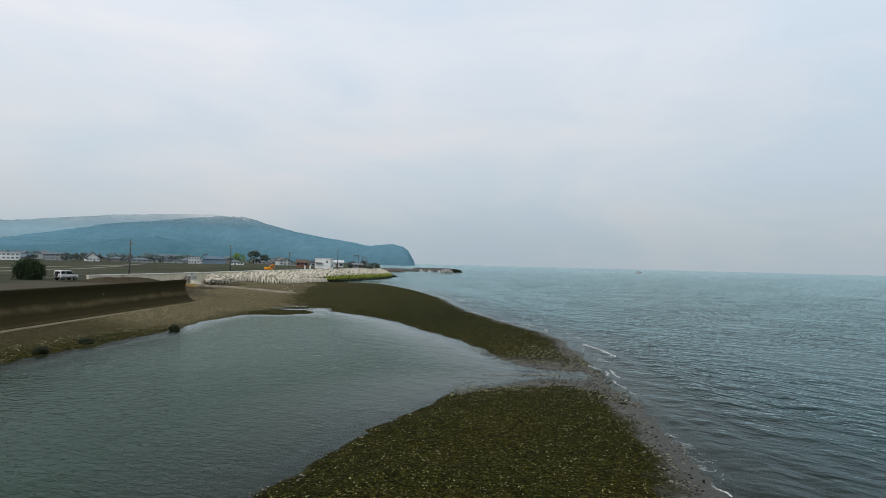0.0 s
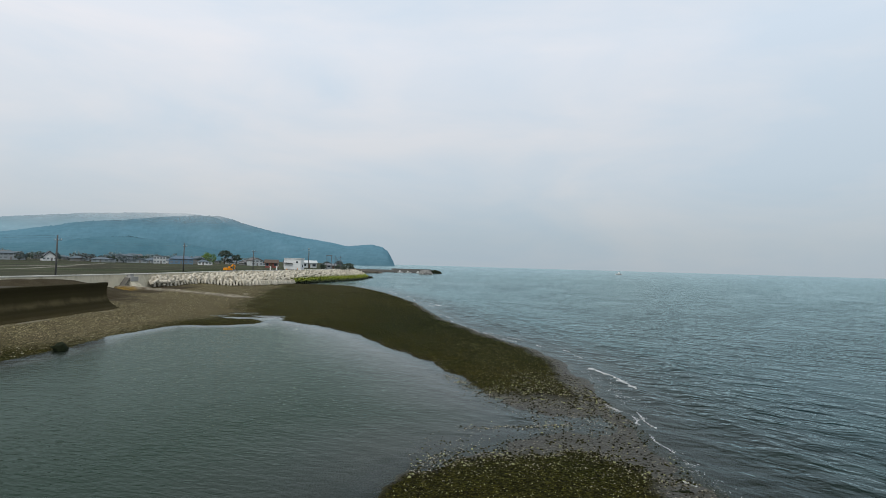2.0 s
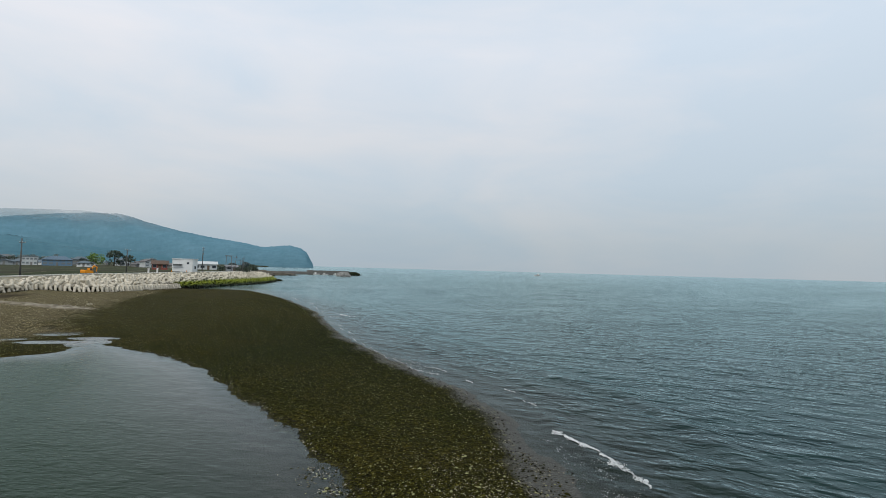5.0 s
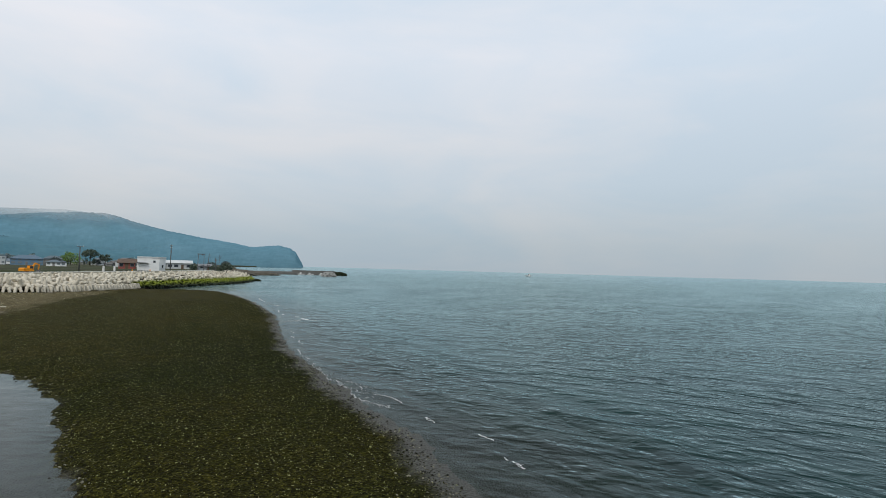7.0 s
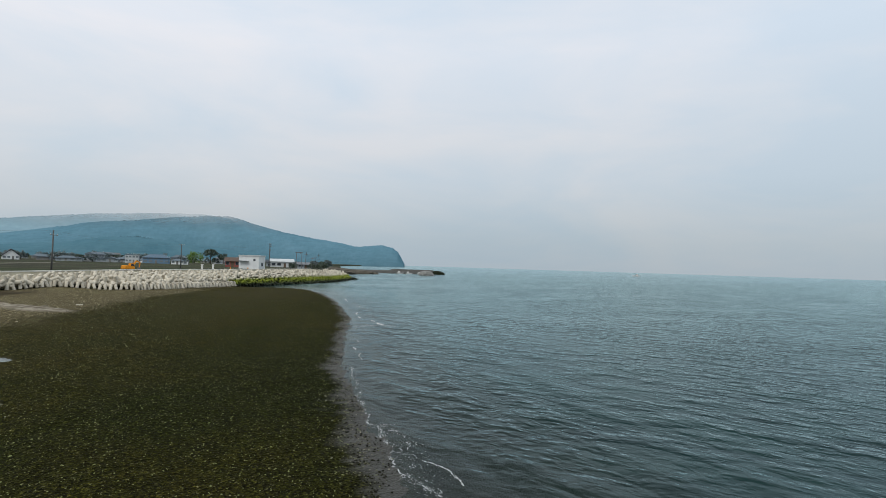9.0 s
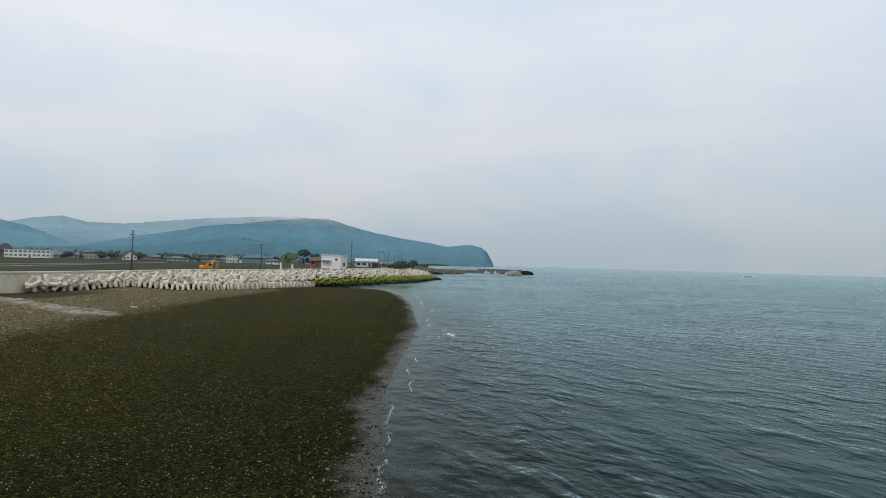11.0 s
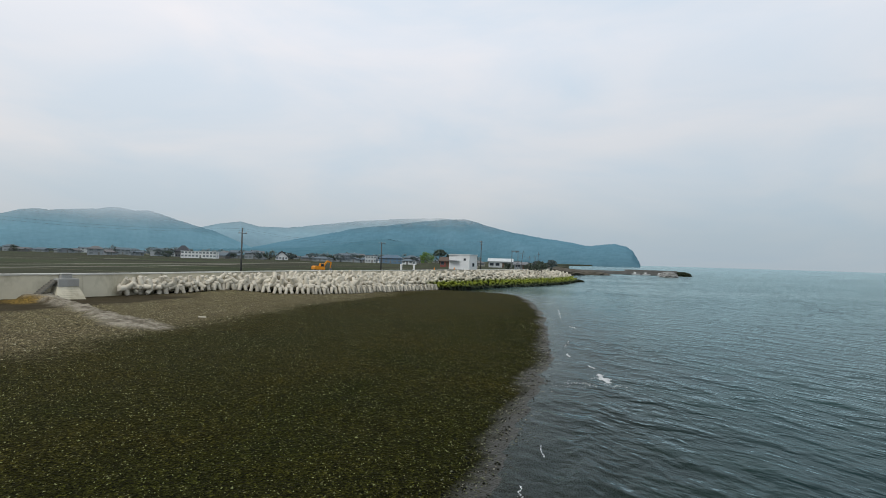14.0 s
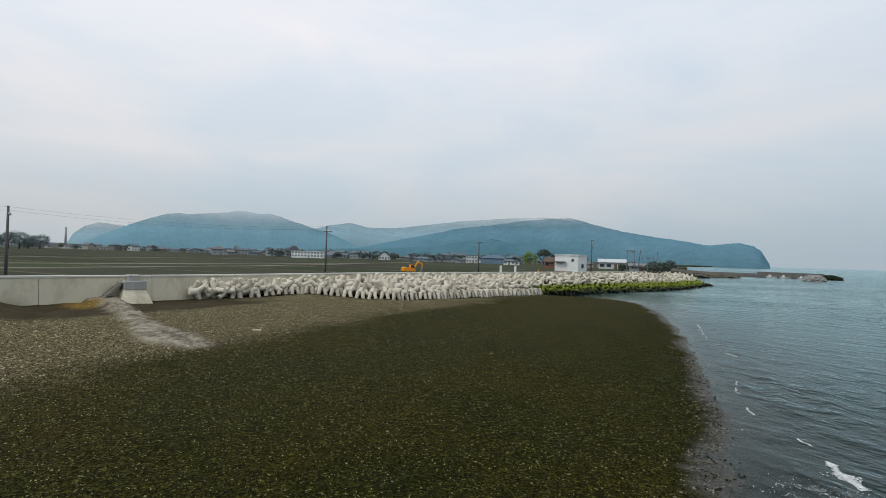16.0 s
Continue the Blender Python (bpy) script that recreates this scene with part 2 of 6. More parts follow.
def water_material():
    # gloss by Fresnel over a body that clears towards the shore
    n = Nodes("sea_water")
    calm = n.attr("calm")
    shallow = n.attr("shallow")
    open_sea = n.math("MULTIPLY", n.math("SUBTRACT", 1.0, calm, True), n.attr("ripple"))
    # chop whose crests run across the view, short and broken, with finer wavelets on it
    a = n.noise(1.0, 2, 0.45, n.mapped((0.36, 0.58, 1.0), (0, 0, radians(-37))), 0.2)
    a2 = n.noise(1.0, 2, 0.5, n.mapped((1.0, 1.35, 1.0), (0, 0, radians(-42))), 0.2)
    b = n.noise(1.0, 1, 0.5, n.mapped((2.3, 3.0, 1.0), (0, 0, radians(-32))), 0.2)
    far = n.noise(1.0, 4, 0.6, n.mapped((0.13, 0.30, 1.0), (0, 0, radians(-17))), 0.5)
    gust = n.noise(0.035, 3, 0.5)
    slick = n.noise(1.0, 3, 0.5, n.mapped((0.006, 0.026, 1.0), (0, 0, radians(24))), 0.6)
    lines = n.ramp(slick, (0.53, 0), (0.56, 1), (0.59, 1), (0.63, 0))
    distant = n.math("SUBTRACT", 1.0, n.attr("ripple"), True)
    nor = n.bump(far, n.math("MULTIPLY", open_sea, n.math("ADD", 0.12, n.math("MULTIPLY", distant, 0.6))), 2.0)
    squall = n.ramp(n.noise(0.07, 3, 0.55), (0.32, 0.35), (0.66, 1.0))
    rough_sea = n.math("MULTIPLY", open_sea, squall)
    nor = n.bump(n.ramp(a, (0.46, 0), (0.60, 0.55), (0.74, 1)), n.math("MULTIPLY", rough_sea, 0.6), 0.38, nor)
    nor = n.bump(n.ramp(a2, (0.46, 0), (0.60, 0.55), (0.74, 1)), n.math("MULTIPLY", rough_sea, 0.55), 0.15, nor)
    s2 = n.math("MULTIPLY", n.math("ADD", n.math("MULTIPLY", open_sea, 0.16), 0.10), n.ramp(gust, (0.35, 0.35), (0.65, 1.0)))
    s2 = n.math("MULTIPLY", s2, n.math("SUBTRACT", 1.0, n.math("MULTIPLY", n.attr("still"), 0.88)))
    ripples = n.noise(1.0, 2, 0.5, n.mapped((1.5, 3.6, 1.0), (0, 0, radians(-16))), 0.5)
    nor = n.bump(ripples, n.math("MULTIPLY", n.attr("lagoon"), n.math("SUBTRACT", 0.6, n.math("MULTIPLY", n.attr("still"), 0.55))), 0.10, nor)
    nor = n.bump(b, s2, 0.15, nor)
    tint = n.mix(n.ramp(far, (0.35, 0), (0.65, 1)), (0.003, 0.013, 0.0135), (0.005, 0.023, 0.020))
    tint = n.mix(n.attr("lagoon"), tint, (0.007, 0.018, 0.008))
    tint = n.mix(n.math("MULTIPLY", shallow, 0.8), tint, n.mix(n.attr("lagoon"), (0.015, 0.0145, 0.008), (0.018, 0.0195, 0.0155)))
    # far body is paled in place of sky reflection, slick lines paler still
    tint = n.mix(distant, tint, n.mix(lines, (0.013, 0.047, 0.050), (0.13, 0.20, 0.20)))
    rough = n.ramp(slick, (0.45, 0.14), (0.62, 0.2))

    def shader(kind, **values):
        k = n.t.nodes.new(kind)
        for key, v in values.items():
            n.put(k.inputs[key], v)
        return k

    body = shader("ShaderNodeBsdfDiffuse", Color=tint, Normal=nor)
    clear = shader("ShaderNodeBsdfTransparent", Color=(0.80, 0.86, 0.78))
    gloss = shader("ShaderNodeBsdfGlossy", Color=n.mix(n.attr("lagoon"), n.mix(n.math("MULTIPLY", shallow, 0.7), (0.70, 0.86, 0.875), (0.66, 0.71, 0.715)), n.mix(n.attr("still"), (0.61, 0.72, 0.665), (0.84, 0.88, 0.875))), Roughness=rough, Normal=nor)
    fres = shader("ShaderNodeFresnel", IOR=1.215, Normal=nor)
    under = shader("ShaderNodeMixShader", Fac=n.ramp(shallow, (0.0, 0.0), (0.55, 0.05), (0.9, 0.4), (1.0, 0.75)))
    n.t.links.new(body.outputs[0], under.inputs[1])
    n.t.links.new(clear.outputs[0], under.inputs[2])
    top = shader("ShaderNodeMixShader", Fac=n.math("MULTIPLY", fres.outputs[0], n.math("ADD", 1.0, n.math("MULTIPLY", n.attr("still"), 0.28)), True))
    n.t.links.new(under.outputs[0], top.inputs[1])
    n.t.links.new(gloss.outputs[0], top.inputs[2])
    n.t.links.new(top.outputs[0], n.out.inputs["Surface"])
    return n.m


M_WATER = water_material()


def foam_material():
    n = Nodes("foam")
    holes = n.cells(9.0).outputs["Distance"]
    c = n.mix(n.ramp(holes, (0.15, 0), (0.5, 1)), (0.78, 0.79, 0.78), (0.52, 0.54, 0.54))
    return n.end(c, 0.7, 0, n.bump(holes, 0.5, 0.04))


M_FOAM = foam_material()


def tetrapod_material(name, weedy):
    n = Nodes(name)
    r = n.island() if weedy else n.one()
    big = n.noise(0.9, 5, 0.6)
    fine = n.noise(11, 4, 0.7)
    c = n.mix(r, (0.43, 0.39, 0.30), (0.66, 0.605, 0.485))
    c = n.mix(n.ramp(big, (0.48, 0), (0.72, 0.5)), c, (0.31, 0.265, 0.19))
    c = n.mix(0.18, c, n.mix(fine, (0.25, 0.22, 0.17), (0.75, 0.73, 0.68)))
    if weedy:
        h = n.math("ADD", n.axis("Z"), n.math("MULTIPLY", n.noise(0.5, 4), 1.1))
        green = n.mix(n.noise(1.3, 4), (0.050, 0.090, 0.004), (0.25, 0.275, 0.014))
        reach = n.ramp(n.math("MULTIPLY", n.math("SUBTRACT", n.axis("Y"), 186.0), 0.1, True), (0.3, 0), (0.9, 1))
        low = n.math("MULTIPLY", n.ramp(n.math("MULTIPLY", h, 0.25), (0.66, 1), (0.84, 0)), reach)
        c = n.mix(low, c, green)
        c = n.mix(n.math("MULTIPLY", n.ramp(n.math("MULTIPLY", h, 0.25), (0.30, 1), (0.54, 0)), reach), c, (0.016, 0.024, 0.008))
    return n.end(c, 0.9, 0, n.bump(fine, 0.3, 0.03))


M_TET = tetrapod_material("tetrapod_concrete", False)
M_TET_WEED = tetrapod_material("weedy_tetrapod_concrete", True)
M_RUBBLE = plain("rubble", (0.11, 0.10, 0.078), 0.95, vary=0.7, scale=1.4)
# near black, so that shade between the blocks is in the colour
M_CORE = plain("gap_shade_core", (0.016, 0.014, 0.011), 0.95, vary=0.6, scale=1.4)


def field_material():
    n = Nodes("field_soil")
    wob = n.mapped((1, 1, 1), (0, 0, radians(8)))
    brick = n.t.nodes.new("ShaderNodeTexBrick")
    brick.offset = 0.37
    for k, v in (("Scale", 1.0), ("Mortar Size", 0.8), ("Brick Width", 92.0), ("Row Height", 27.0), ("Color1", (0, 0, 0, 1)), ("Color2", (1, 1, 1, 1)), ("Mortar", (0.5, 0.5, 0.5, 1)), ("Bias", 0.0), ("Mortar Smooth", 0.3)):
        brick.inputs[k].default_value = v
    n.t.links.new(wob, brick.inputs["Vector"])
    c = n.ramp(brick.outputs["Color"], (0.0, (0.034, 0.048, 0.025)), (0.35, (0.050, 0.049, 0.038)), (0.6, (0.058, 0.074, 0.042)), (0.85, (0.040, 0.039, 0.034)), (1.0, (0.088, 0.10, 0.058)))
    c = n.mix(n.math("MULTIPLY", brick.outputs["Fac"], 0.8), c, (0.15, 0.15, 0.10))
    rows = n.noise(1.0, 4, 0.6, n.mapped((0.02, 0.3, 1.0), (0, 0, radians(8))))
    c = n.mix(n.ramp(rows, (0.45, 0), (0.7, 0.4)), c, (0.066, 0.080, 0.052))
    fine = n.noise(2.0, 5, 0.7)
    c = n.mix(0.2, c, n.mix(fine, (0.012, 0.014, 0.008), (0.10, 0.095, 0.055)))
    return n.end(c, 1.0, 0, n.bump(fine, 0.5, 0.2), 0.02)


M_FIELD = field_material()
M_PATH = plain("pale_farm_track", (0.19, 0.18, 0.14), 0.95)


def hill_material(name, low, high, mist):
    # far wooded hills: haze is painted into their blue, mist fades them clear
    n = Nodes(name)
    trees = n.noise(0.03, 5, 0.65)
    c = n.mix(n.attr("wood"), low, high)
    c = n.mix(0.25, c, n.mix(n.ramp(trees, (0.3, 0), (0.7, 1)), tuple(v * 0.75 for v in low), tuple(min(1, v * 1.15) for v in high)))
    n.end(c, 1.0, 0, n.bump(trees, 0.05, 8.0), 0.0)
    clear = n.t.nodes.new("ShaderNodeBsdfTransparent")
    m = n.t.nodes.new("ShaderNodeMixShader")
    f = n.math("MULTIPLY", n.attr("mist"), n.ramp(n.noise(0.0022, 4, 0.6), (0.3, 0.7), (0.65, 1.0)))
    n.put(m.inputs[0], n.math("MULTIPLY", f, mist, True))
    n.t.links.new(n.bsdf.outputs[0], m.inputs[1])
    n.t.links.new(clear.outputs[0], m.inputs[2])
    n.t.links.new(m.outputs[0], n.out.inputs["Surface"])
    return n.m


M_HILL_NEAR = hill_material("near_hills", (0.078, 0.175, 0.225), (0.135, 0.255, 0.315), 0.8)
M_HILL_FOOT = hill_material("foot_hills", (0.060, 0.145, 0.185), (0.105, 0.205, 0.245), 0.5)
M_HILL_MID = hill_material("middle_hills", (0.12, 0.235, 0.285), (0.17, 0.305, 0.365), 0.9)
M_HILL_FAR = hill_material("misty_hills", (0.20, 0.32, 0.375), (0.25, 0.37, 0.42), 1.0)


def leaf_material(name, a, b):
    n = Nodes(name)
    c = n.mix(n.island(), a, b)
    return n.end(c, 0.7, 0, None, 0.3)


M_LEAF_DARK = leaf_material("dark_leaves", (0.010, 0.022, 0.008), (0.030, 0.055, 0.016))
M_LEAF_PALE = leaf_material("fresh_leaves", (0.09, 0.17, 0.03), (0.18, 0.28, 0.06))
# next two leaf colours are paled and blued to paint in haze
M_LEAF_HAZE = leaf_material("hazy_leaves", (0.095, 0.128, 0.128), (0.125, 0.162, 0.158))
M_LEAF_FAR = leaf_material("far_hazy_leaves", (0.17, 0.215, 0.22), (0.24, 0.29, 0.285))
M_LEAF_GREY = leaf_material("grey_green_leaves", (0.050, 0.074, 0.056), (0.092, 0.120, 0.085))
M_BARK = plain("bark", (0.07, 0.055, 0.04), 0.95, vary=0.5)
M_WOOD_POLE = plain("weathered_pole", (0.105, 0.105, 0.10), 0.9)
M_WIRE = plain("cable", (0.06, 0.06, 0.06), 0.6)
M_INSUL = plain("porcelain", (0.55, 0.55, 0.52), 0.35)
M_STEEL = plain("dull_steel", (0.16, 0.16, 0.16), 0.5, 0.6)
M_ORANGE = plain("orange_machine_paint", (0.72, 0.27, 0.012), 0.45, vary=0.2)
M_RUBBER = plain("black_rubber", (0.025, 0.024, 0.022), 0.85)
M_GLASS_DARK = plain("dark_window_glass", (0.035, 0.045, 0.055), 0.08, vary=0.1)
M_CAR_GLASS = plain("tinted_car_glass", (0.010, 0.012, 0.014), 0.3, vary=0.1, spec=0.12)
M_CAR_WHITE = plain("white_car_paint", (0.72, 0.73, 0.73), 0.28, vary=0.06)
M_CAR_GREY = plain("grey_car_plastic", (0.10, 0.10, 0.105), 0.5)
M_LAMP_RED = plain("red_lamp_glass", (0.45, 0.02, 0.02), 0.2)
M_WHITE = plain("white_render", (0.66, 0.66, 0.64), 0.8, vary=0.15, scale=0.5)
M_CREAM = plain("cream_render", (0.52, 0.48, 0.39), 0.85, vary=0.2, scale=0.5)
M_BROWN = plain("brown_boards", (0.13, 0.095, 0.065), 0.85, vary=0.3)
M_RED_WALL = plain("red_sheet", (0.27, 0.085, 0.07), 0.7, vary=0.25)
M_GREY_WALL = plain("grey_siding", (0.30, 0.32, 0.33), 0.75, vary=0.2)
M_TILE_DARK = plain("dark_roof_tile", (0.045, 0.052, 0.06), 0.55, vary=0.35, scale=1.5)
M_TILE_BLUE = plain("blue_roof_tile", (0.085, 0.14, 0.19), 0.5, vary=0.3, scale=1.5)
M_TILE_BROWN = plain("brown_roof_tile", (0.11, 0.075, 0.055), 0.6, vary=0.35, scale=1.5)
# far village colours: distance haze is mixed into walls, roofs and panes
M_FAR_WALL_A = plain("far_pale_wall", (0.52, 0.55, 0.55), 0.9, vary=0.2, scale=0.4)
M_FAR_WHITE = plain("far_white_wall", (0.72, 0.74, 0.73), 0.9, vary=0.15, scale=0.4)
M_FAR_BLUE = plain("far_blue_wall", (0.14, 0.23, 0.32), 0.9, vary=0.15, scale=0.4)
M_FAR_WALL_B = plain("far_grey_wall", (0.30, 0.335, 0.35), 0.9, vary=0.25, scale=0.4)
M_FAR_WALL_C = plain("far_tan_wall", (0.42, 0.40, 0.345), 0.9, vary=0.25, scale=0.4)
M_FAR_WALL_D = plain("far_brown_wall", (0.20, 0.20, 0.19), 0.9, vary=0.25, scale=0.4)
M_FAR_ROOF_A = plain("far_slate_roof", (0.12, 0.155, 0.178), 0.8, vary=0.3)
M_FAR_ROOF_B = plain("far_brown_roof", (0.15, 0.15, 0.148), 0.8, vary=0.3)
M_FAR_PANE = plain("far_window_glass", (0.17, 0.20, 0.215), 0.3, vary=0.1)
M_TILE_GREY = plain("grey_roof_tile", (0.17, 0.18, 0.19), 0.55, vary=0.3, scale=1.5)


# ---- geometry helpers ----
class Geo:
    """Collects points and faces of one mesh."""

    def __init__(self):
        self.v, self.f = [], []

    def add(self, pts, faces):
        k = len(self.v)
        self.v += [tuple(p) for p in pts]
        self.f += [tuple(i + k for i in f) for f in faces]
        return self

    def box(self, x0, x1, y0, y1, z0, z1, ch=0.0):
        """A box, its upright and top edges cut by ch."""
        if ch <= 0:
            p = [(x0, y0, z0), (x1, y0, z0), (x1, y1, z0), (x0, y1, z0), (x0, y0, z1), (x1, y0, z1), (x1, y1, z1), (x0, y1, z1)]
            return self.add(p, [(3, 2, 1, 0), (4, 5, 6, 7), (0, 1, 5, 4), (1, 2, 6, 5), (2, 3, 7, 6), (3, 0, 4, 7)])

        def ring(d, z):
            a, b, c, e = x0 + d, x1 - d, y0 + d, y1 - d
            return [(a + ch, c, z), (b - ch, c, z), (b, c + ch, z), (b, e - ch, z), (b - ch, e, z), (a + ch, e, z), (a, e - ch, z), (a, c + ch, z)]

        return self.loft([ring(0, z0), ring(0, z1 - ch), ring(ch, z1)])

    def loft(self, rings, caps=True, closed=True):
        n = len(rings[0])
        pts = [p for r in rings for p in r]
        faces = []
        for i in range(len(rings) - 1):
            for j in range(n if closed else n - 1):
                a, b = i * n + j, i * n + (j + 1) % n
                faces.append((a, b, b + n, a + n))
        if caps and closed:
            faces.append(tuple(reversed(range(n))))
            faces.append(tuple(range((len(rings) - 1) * n, len(rings) * n)))
        return self.add(pts, faces)

    def rod(self, a, b, r0, r1=None, n=8):
        r1 = r0 if r1 is None else r1
        a, b = Vector(a), Vector(b)
        d = (b - a).normalized()
        side = d.cross(Vector((0, 0, 1)) if abs(d.z) < 0.9 else Vector((1, 0, 0))).normalized()
        up = side.cross(d)

        def ring(c, r):
            return [tuple(c + (side * math.cos(6.28318 * i / n) + up * math.sin(6.28318 * i / n)) * r) for i in range(n)]

        return self.loft([list(reversed(ring(a, r0))), list(reversed(ring(b, r1)))])

    def prism(self, outline, y0, y1):
        """An outline in x and z, drawn out along y."""
        return self.loft([[(x, y0, z) for x, z in outline], [(x, y1, z) for x, z in outline]])

    def mesh(self, name, material, smooth=False):
        me = bpy.data.meshes.new(name)
        me.from_pydata(self.v, [], self.f)
        bm = bmesh.new()
        bm.from_mesh(me)
        bmesh.ops.recalc_face_normals(bm, faces=bm.faces)
        bm.to_mesh(me)
        bm.free()
        if smooth:
            me.shade_smooth()
        me.materials.append(material)
        return me


def part(name, geo, material, parent=None, label="", smooth=False, m=None):
    ob = new(name, geo.mesh(name, material, smooth) if isinstance(geo, Geo) else geo)
    if parent is not None:
        ob.parent = parent
    if m is not None:
        ob.matrix_basis = m
    if label:
        tagged(ob, label)
    return ob


def thing(name, m, label, category, group="", kind=""):
    ob = new(name)
    ob.matrix_basis = m
    ob.empty_display_size = 0.2
    return tagged(ob, label, category, group, kind)


def grid_mesh(name, pts, rows, cols, material, smooth=True, attrs=()):
    """A sheet of rows x cols points (an array), with point attributes."""
    me = bpy.data.meshes.new(name)
    i = np.arange(rows * cols).reshape(rows, cols)
    quads = np.stack([i[:-1, :-1], i[:-1, 1:], i[1:, 1:], i[1:, :-1]], -1).reshape(-1, 4)
    me.vertices.add(rows * cols)
    me.vertices.foreach_set("co", np.asarray(pts, np.float32).ravel())
    me.loops.add(quads.size)
    me.loops.foreach_set("vertex_index", quads.ravel().astype(np.int32))
    me.polygons.add(len(quads))
    me.polygons.foreach_set("loop_start", np.arange(0, quads.size, 4, dtype=np.int32))
    me.update(calc_edges=True)
    me.validate()
    for key, values in attrs:
        me.attributes.new(key, "FLOAT", "POINT").data.foreach_set("value", np.asarray(values, np.float32).ravel())
    if smooth:
        me.shade_smooth()
    me.materials.append(material)
    return me


def tri_mesh(name, verts, tris, material, smooth=False):
    me = bpy.data.meshes.new(name)
    me.vertices.add(len(verts))
    me.vertices.foreach_set("co", np.asarray(verts, np.float32).ravel())
    me.loops.add(tris.size)
    me.loops.foreach_set("vertex_index", tris.ravel().astype(np.int32))
    me.polygons.add(len(tris))
    me.polygons.foreach_set("loop_start", np.arange(0, tris.size, 3, dtype=np.int32))
    me.update(calc_edges=True)
    me.validate()
    if smooth:
        me.shade_smooth()
    me.materials.append(material)
    return me


RNG = np.random.default_rng(7)
OCTA_V = np.array([(1, 0, 0), (-1, 0, 0), (0, 1, 0), (0, -1, 0), (0, 0, 1), (0, 0, -1)], float)
OCTA_F = np.array([(0, 2, 4), (2, 1, 4), (1, 3, 4), (3, 0, 4), (2, 0, 5), (1, 2, 5), (3, 1, 5), (0, 3, 5)])


def ico():
    bm = bmesh.new()
    bmesh.ops.create_icosphere(bm, subdivisions=1, radius=1.0)
    v = np.array([p.co[:] for p in bm.verts])
    f = np.array([[p.index for p in q.verts] for q in bm.faces])
    bm.free()
    return v, f


ICO_V, ICO_F = ico()


def scatter(name, pos, size, material, base=(OCTA_V, OCTA_F), flat=(0.35, 0.75), smooth=False):
    """Many small stones as one mesh: each one turned, stretched and dented by chance."""
    bv, bf = base
    n = len(pos)
    dent = 1 + RNG.uniform(-0.28, 0.28, (n, len(bv), 1))
    v = bv[None] * dent
    v = v * np.stack([RNG.uniform(0.75, 1.35, n), RNG.uniform(0.6, 1.0, n), RNG.uniform(*flat, n)], -1)[:, None]
    a = RNG.uniform(0, 6.283, n)
    tilt = RNG.uniform(-0.35, 0.35, n)
    x, y, z = v[..., 0], v[..., 1], v[..., 2]
    ct, st = np.cos(tilt)[:, None], np.sin(tilt)[:, None]
    x, z = x * ct - z * st, x * st + z * ct
    ca, sa = np.cos(a)[:, None], np.sin(a)[:, None]
    v = np.stack([x * ca - y * sa, x * sa + y * ca, z], -1) * size[:, None, None] + pos[:, None]
    f = bf[None] + (np.arange(n) * len(bv))[:, None, None]
    return tri_mesh(name, v.reshape(-1, 3), f.reshape(-1, 3), material, smooth)


# ---- plan of the shore ----
SHORE = np.array([(6, -60), (7.5, 0), (8.9, 19), (9.7, 24), (10.2, 29), (10.6, 34), (11, 43), (11.6, 52), (12, 58), (11.4, 63), (9.6, 69), (7.4, 76.5), (5, 86), (3.2, 93), (2.1, 100), (0.6, 110), (-1.3, 124), (-4.5, 137), (-7.5, 149), (-11.5, 163), (-16.5, 177), (-23.5, 194), (-33, 205), (-44, 209)], float)
POND = np.array([(-8.5, 2), (-6.1, 18.2), (-5.2, 20.6), (-4.4, 22.8), (-3.5, 25.1), (-2.4, 27.9), (0.6, 32.6), (2.9, 34.7), (6.5, 38.2), (11.4, 39.2), (11.6, 41.2), (7.5, 42.2), (5.3, 46.0), (3.7, 52.3), (0.2, 60.0), (-2.3, 64), (-6.6, 73.6), (-12.9, 80.8), (-19.6, 86.6), (-21.3, 80), (-25.2, 78), (-29.4, 77.4), (-31.3, 67), (-30.4, 59.6), (-31, 53), (-31.7, 46.5), (-32.4, 41.6), (-32.8, 30), (-33.5, -40), (-12, -40)], float)
WALL = np.array([(-64.3, -60), (-63.6, 87), (-58.7, 130), (-57.0, 145), (-54.6, 162), (-51.9, 180), (-50.0, 195), (-47.5, 215), (-45.0, 235), (-41.5, 255), (-39.5, 285), (-42, 305)], float)
TIDE = np.array([(-60, -27), (40, -31.5), (70, -31.5), (80, -30), (95, -27.5), (105, -31), (112, -31.8), (120, -33), (135, -36), (155, -39), (175, -43), (400, -50)], float)
TET_FOOT = np.array([(-57.0, 128.4), (-55.8, 133.5), (-53.6, 141), (-50.2, 146), (-45.6, 151.5), (-43.8, 160), (-43.5, 175), (-43.2, 197), (-40, 217), (-33.5, 240), (-29.2, 262), (-28.2, 280), (-29.5, 300)], float)


def line_dist(x, y, line, closed=False):
    a = line
    b = np.roll(line, -1, 0) if closed else line[1:]
    a = a if closed else line[:-1]
    best = np.full(x.shape, 1e9)
    for (ax, ay), (bx, by) in zip(a, b):
        dx, dy = bx - ax, by - ay
        t = np.clip(((x - ax) * dx + (y - ay) * dy) / (dx * dx + dy * dy), 0, 1)
        best = np.minimum(best, np.hypot(x - ax - t * dx, y - ay - t * dy))
    return best


def inside(x, y, poly):
    hit = np.zeros(x.shape, bool)
    for (ax, ay), (bx, by) in zip(poly, np.roll(poly, -1, 0)):
        if ay != by:
            hit ^= ((ay > y) != (by > y)) & (x < (bx - ax) * (y - ay) / (by - ay) + ax)
    return hit


